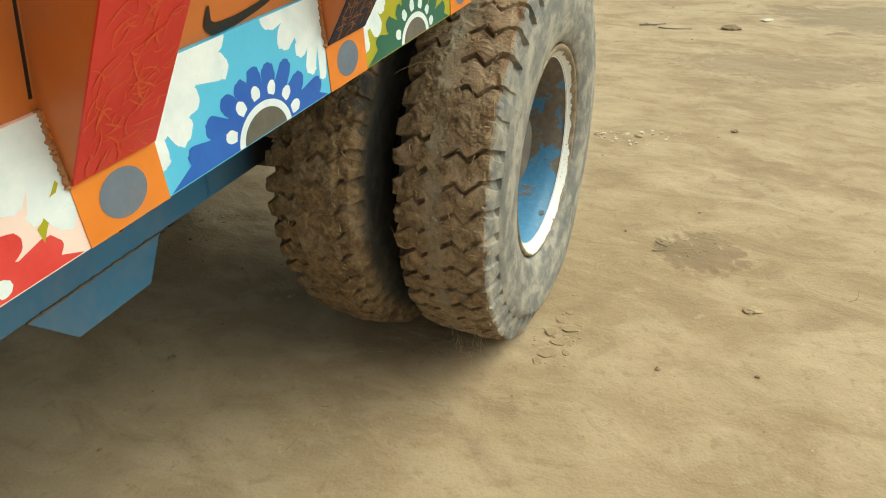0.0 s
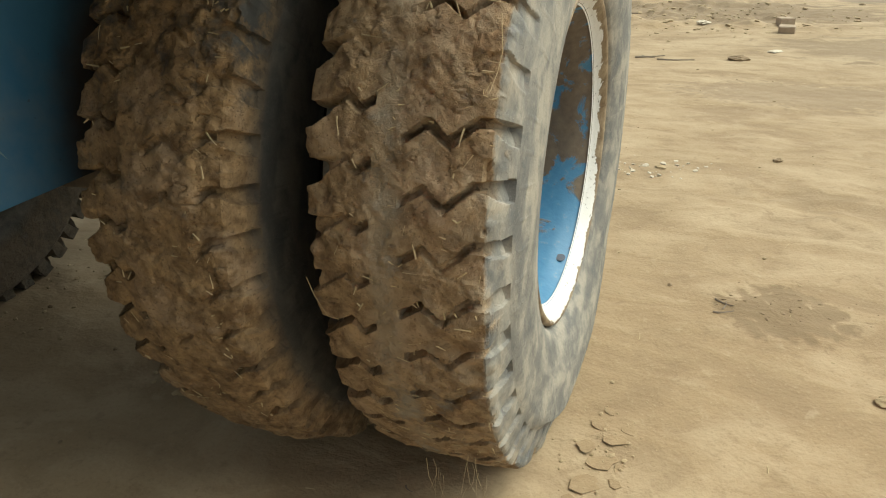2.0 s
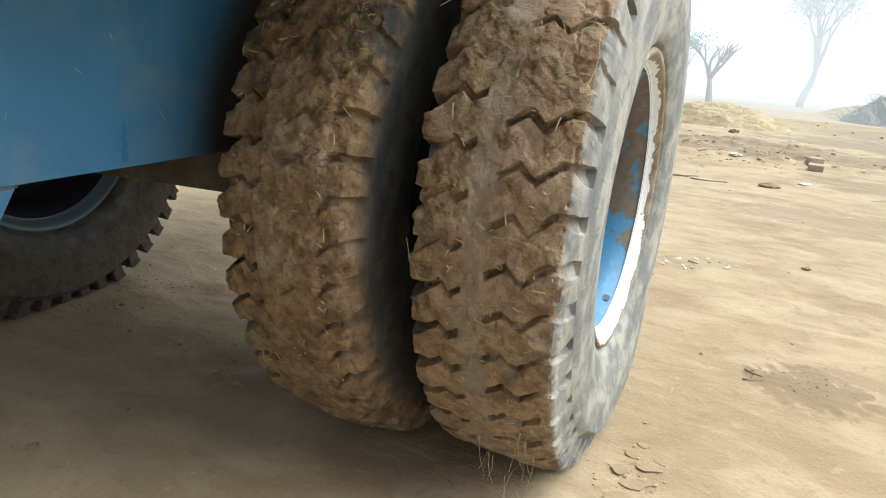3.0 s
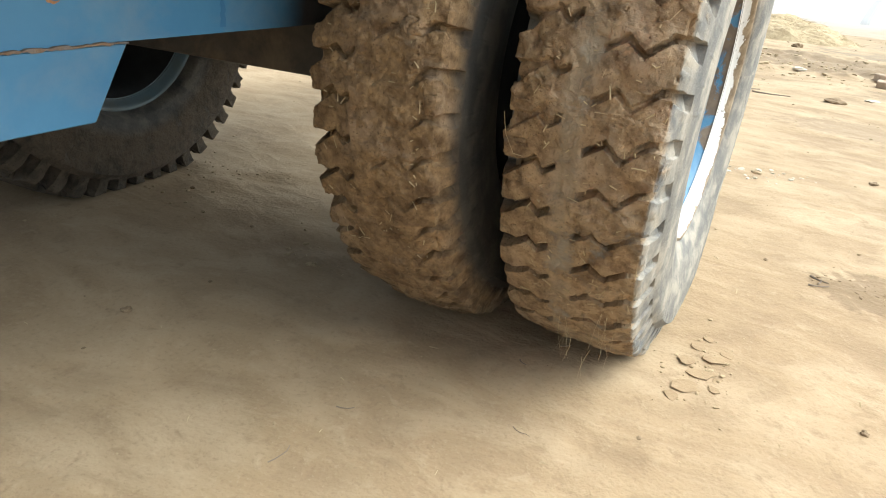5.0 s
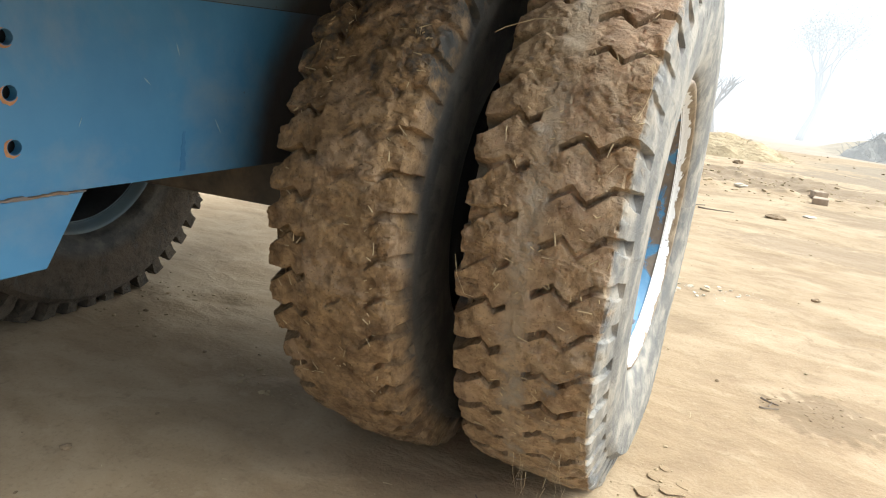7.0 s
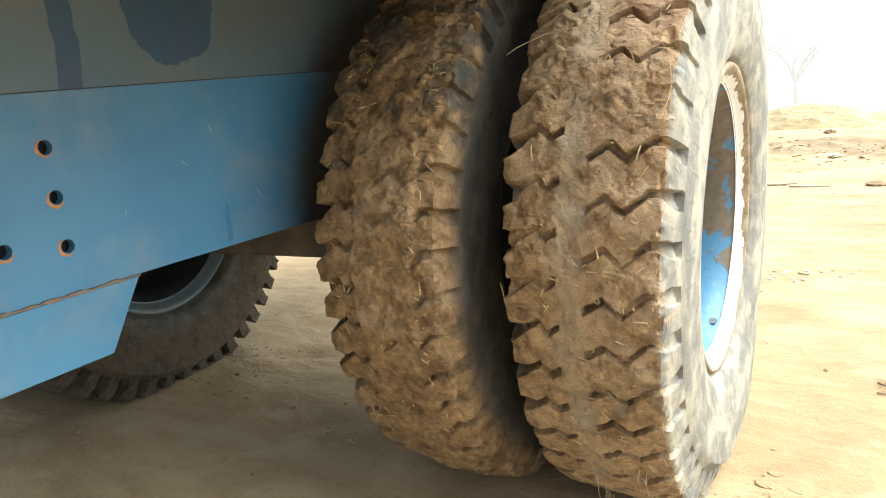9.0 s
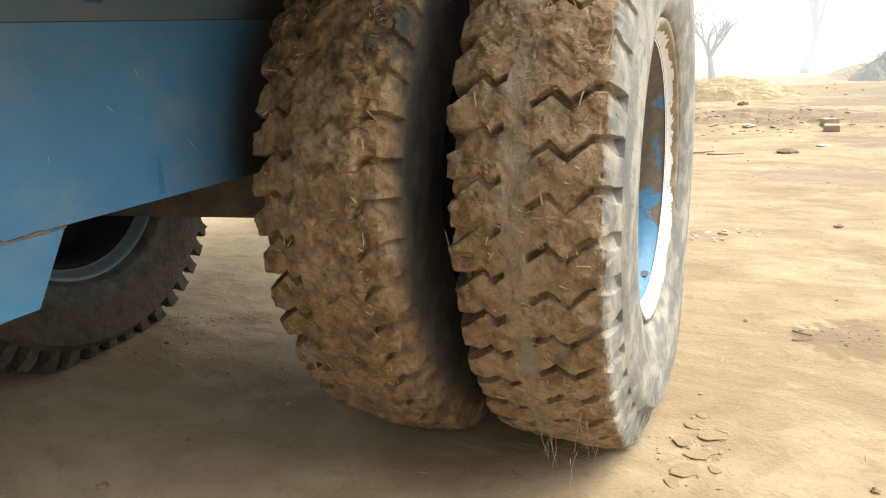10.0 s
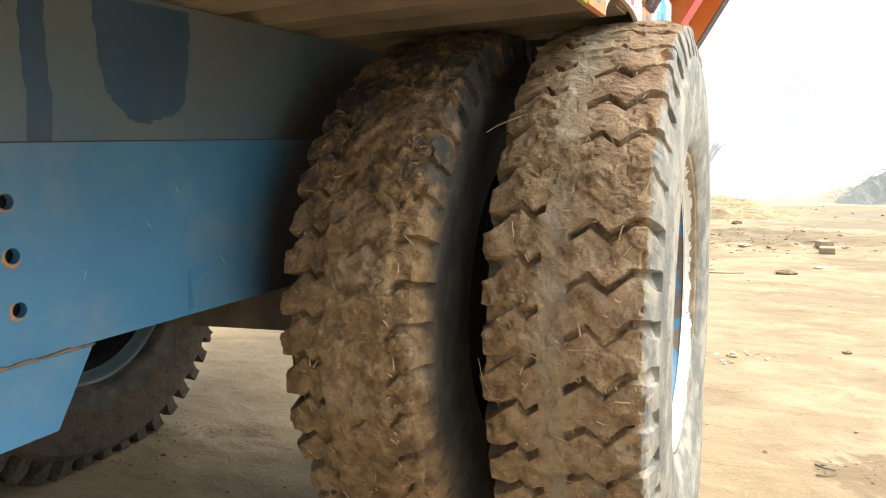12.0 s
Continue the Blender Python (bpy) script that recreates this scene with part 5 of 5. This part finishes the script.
rnd = random.Random(46)
_v, _f = [], []
for cx, cy, rx, ry, h, count in ((4.5, 18.8, 1.7, 1.5, 1.10, 500), (6.0, 17.0, 1.9, 1.5, 1.25, 350)):
    for _ in range(count):
        a, t = rnd.uniform(0, 2 * math.pi), math.sqrt(rnd.random())
        x, y = cx + rx * t * math.cos(a), cy + ry * t * math.sin(a)
        blade(_v, _f, (x, y, gz(x, y) - .08 + h * (1 - t * t) ** 1.2), (rnd.uniform(-1, 1), rnd.uniform(-1, 1), rnd.uniform(.1, .9)), rnd.uniform(.1, .45), .008, .05, rnd)
tagged(part("dry_brush", (_v, _f), BRUSH, None), "grey dry brush lying over the mounds", "brush", kind="stuff")


def limb(verts, faces, p, way, length, r, depth, rnd, twigs):
    """A bent tapering limb that forks."""
    steps, ring = 5, 6
    p, way = Vector(p), Vector(way).normalized()
    k = len(verts)
    for i in range(steps + 1):
        t = i / steps
        rr = r * (1 - .45 * t)
        side = way.cross(Vector((.3, 1, .1))).normalized()
        up = side.cross(way).normalized()
        for j in range(ring):
            a = 2 * math.pi * j / ring
            verts.append(tuple(p + side * rr * math.cos(a) + up * rr * math.sin(a)))
        if i < steps:
            way = (way + Vector((rnd.uniform(-.16, .16), rnd.uniform(-.16, .16), rnd.uniform(-.06, .12)))).normalized()
            p = p + way * length / steps
    for i in range(steps):
        for j in range(ring):
            a, b = k + i * ring + j, k + i * ring + (j + 1) % ring
            faces.append((a, b, b + ring, a + ring))
    if depth > 0:
        for _ in range(rnd.randint(2, 3)):
            d = (way + Vector((rnd.uniform(-.8, .8), rnd.uniform(-.8, .8), rnd.uniform(-.1, .5)))).normalized()
            limb(verts, faces, p, d, length * rnd.uniform(.6, .8), r * .5, depth - 1, rnd, twigs)
    else:
        twigs.append(p)


def tree(x, y, height, thick, depth, spread, leaves, label, seed, boughs=4, hang=.22):
    rnd = random.Random(seed)
    base = gz(x, y)
    ob = empty("tree", Matrix.Translation((x, y, base)))
    tagged(ob, label, "tree", "bare trees in the haze")
    v, f, tips = [], [], []
    limb(v, f, (x, y, base - .1), (rnd.uniform(-.1, .1), 0, 1), height * .38, thick, 0, rnd, tips)
    top = tips.pop()
    part("trunk", (v, f), BARK, ob)
    v, f = [], []
    for k in range(boughs):
        a = 2 * math.pi * k / boughs + rnd.uniform(-.4, .4)
        limb(v, f, top, (spread * math.cos(a), spread * math.sin(a), 1), height * .28, thick * .55, depth, rnd, tips)
    part("crown", (v, f), BARK, ob, "bare forked branches")
    if leaves:
        v, f = [], []
        for p in tips:
            for _ in range(leaves):
                c = p + Vector((rnd.gauss(0, hang), rnd.gauss(0, hang), rnd.gauss(0, hang) - abs(rnd.gauss(0, 3 * (hang - .2)))))
                q = Vector((rnd.uniform(-1, 1), rnd.uniform(-1, 1), rnd.uniform(-1, 1))).normalized()
                e = q.orthogonal().normalized()
                g = q.cross(e)
                s = rnd.uniform(.03, .07)
                k = len(v)
                v += [tuple(c + e * s), tuple(c + g * s * .5), tuple(c - e * s), tuple(c - g * s * .5)]
                f.append((k, k + 1, k + 2, k + 3))
        tagged(part("leaves", (v, f), LEAF, ob, "sparse dusty leaves"), kind="stuff")
    return ob


tree(-0.6, 29.0, 2.6, .16, 2, .5, 0, "lopped bare tree with stubby upright limbs", 51, 6)
tree(-2.2, 33.0, 2.7, .08, 4, .8, 8, "low dusty tree with sparse leaves", 52)
tree(3.8, 43.0, 6.0, .24, 4, .20, 24, "tall slender tree with a thin crown", 53, 5, .42)
tree(2.6, 75.0, 7.0, .18, 3, .9, 16, "faint tree far off in the haze", 54)
tree(-5.0, 60.0, 7.5, .2, 4, .8, 14, "faint tree far off in the haze", 55)
tree(9.5, 80.0, 6.5, .2, 3, .9, 16, "faint tree far off in the haze", 56)


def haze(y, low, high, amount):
    """A thin glowing sheet that paints in pale haze in the distance, thinning upward."""
    m = bpy.data.materials.new("haze_glow")
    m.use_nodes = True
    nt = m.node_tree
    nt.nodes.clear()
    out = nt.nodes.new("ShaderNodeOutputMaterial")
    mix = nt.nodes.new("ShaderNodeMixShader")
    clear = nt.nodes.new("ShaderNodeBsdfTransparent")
    # the sheet emits its own light in place of sunlit haze
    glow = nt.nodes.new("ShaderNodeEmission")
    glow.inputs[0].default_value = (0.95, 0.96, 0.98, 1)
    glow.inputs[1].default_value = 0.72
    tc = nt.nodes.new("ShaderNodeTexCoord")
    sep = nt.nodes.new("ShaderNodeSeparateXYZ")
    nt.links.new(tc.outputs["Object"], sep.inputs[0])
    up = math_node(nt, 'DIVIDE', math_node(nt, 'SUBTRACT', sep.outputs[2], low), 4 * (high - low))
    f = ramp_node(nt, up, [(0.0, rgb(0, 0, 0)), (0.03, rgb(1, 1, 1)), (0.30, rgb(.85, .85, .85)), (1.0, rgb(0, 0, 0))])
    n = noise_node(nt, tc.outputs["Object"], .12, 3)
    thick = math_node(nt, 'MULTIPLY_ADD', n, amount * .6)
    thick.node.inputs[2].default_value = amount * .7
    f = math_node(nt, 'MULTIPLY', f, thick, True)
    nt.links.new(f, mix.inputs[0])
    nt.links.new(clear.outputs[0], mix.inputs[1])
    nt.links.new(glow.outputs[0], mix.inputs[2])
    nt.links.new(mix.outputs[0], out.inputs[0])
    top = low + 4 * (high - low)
    ob = part("glowing_haze_sheet", ([(-120, y, low), (200, y, low), (200, y, top), (-120, y, top)], [(0, 1, 2, 3)]), m, None)
    return tagged(ob, "glowing sheet painted in for pale distant haze", "haze", kind="structure")


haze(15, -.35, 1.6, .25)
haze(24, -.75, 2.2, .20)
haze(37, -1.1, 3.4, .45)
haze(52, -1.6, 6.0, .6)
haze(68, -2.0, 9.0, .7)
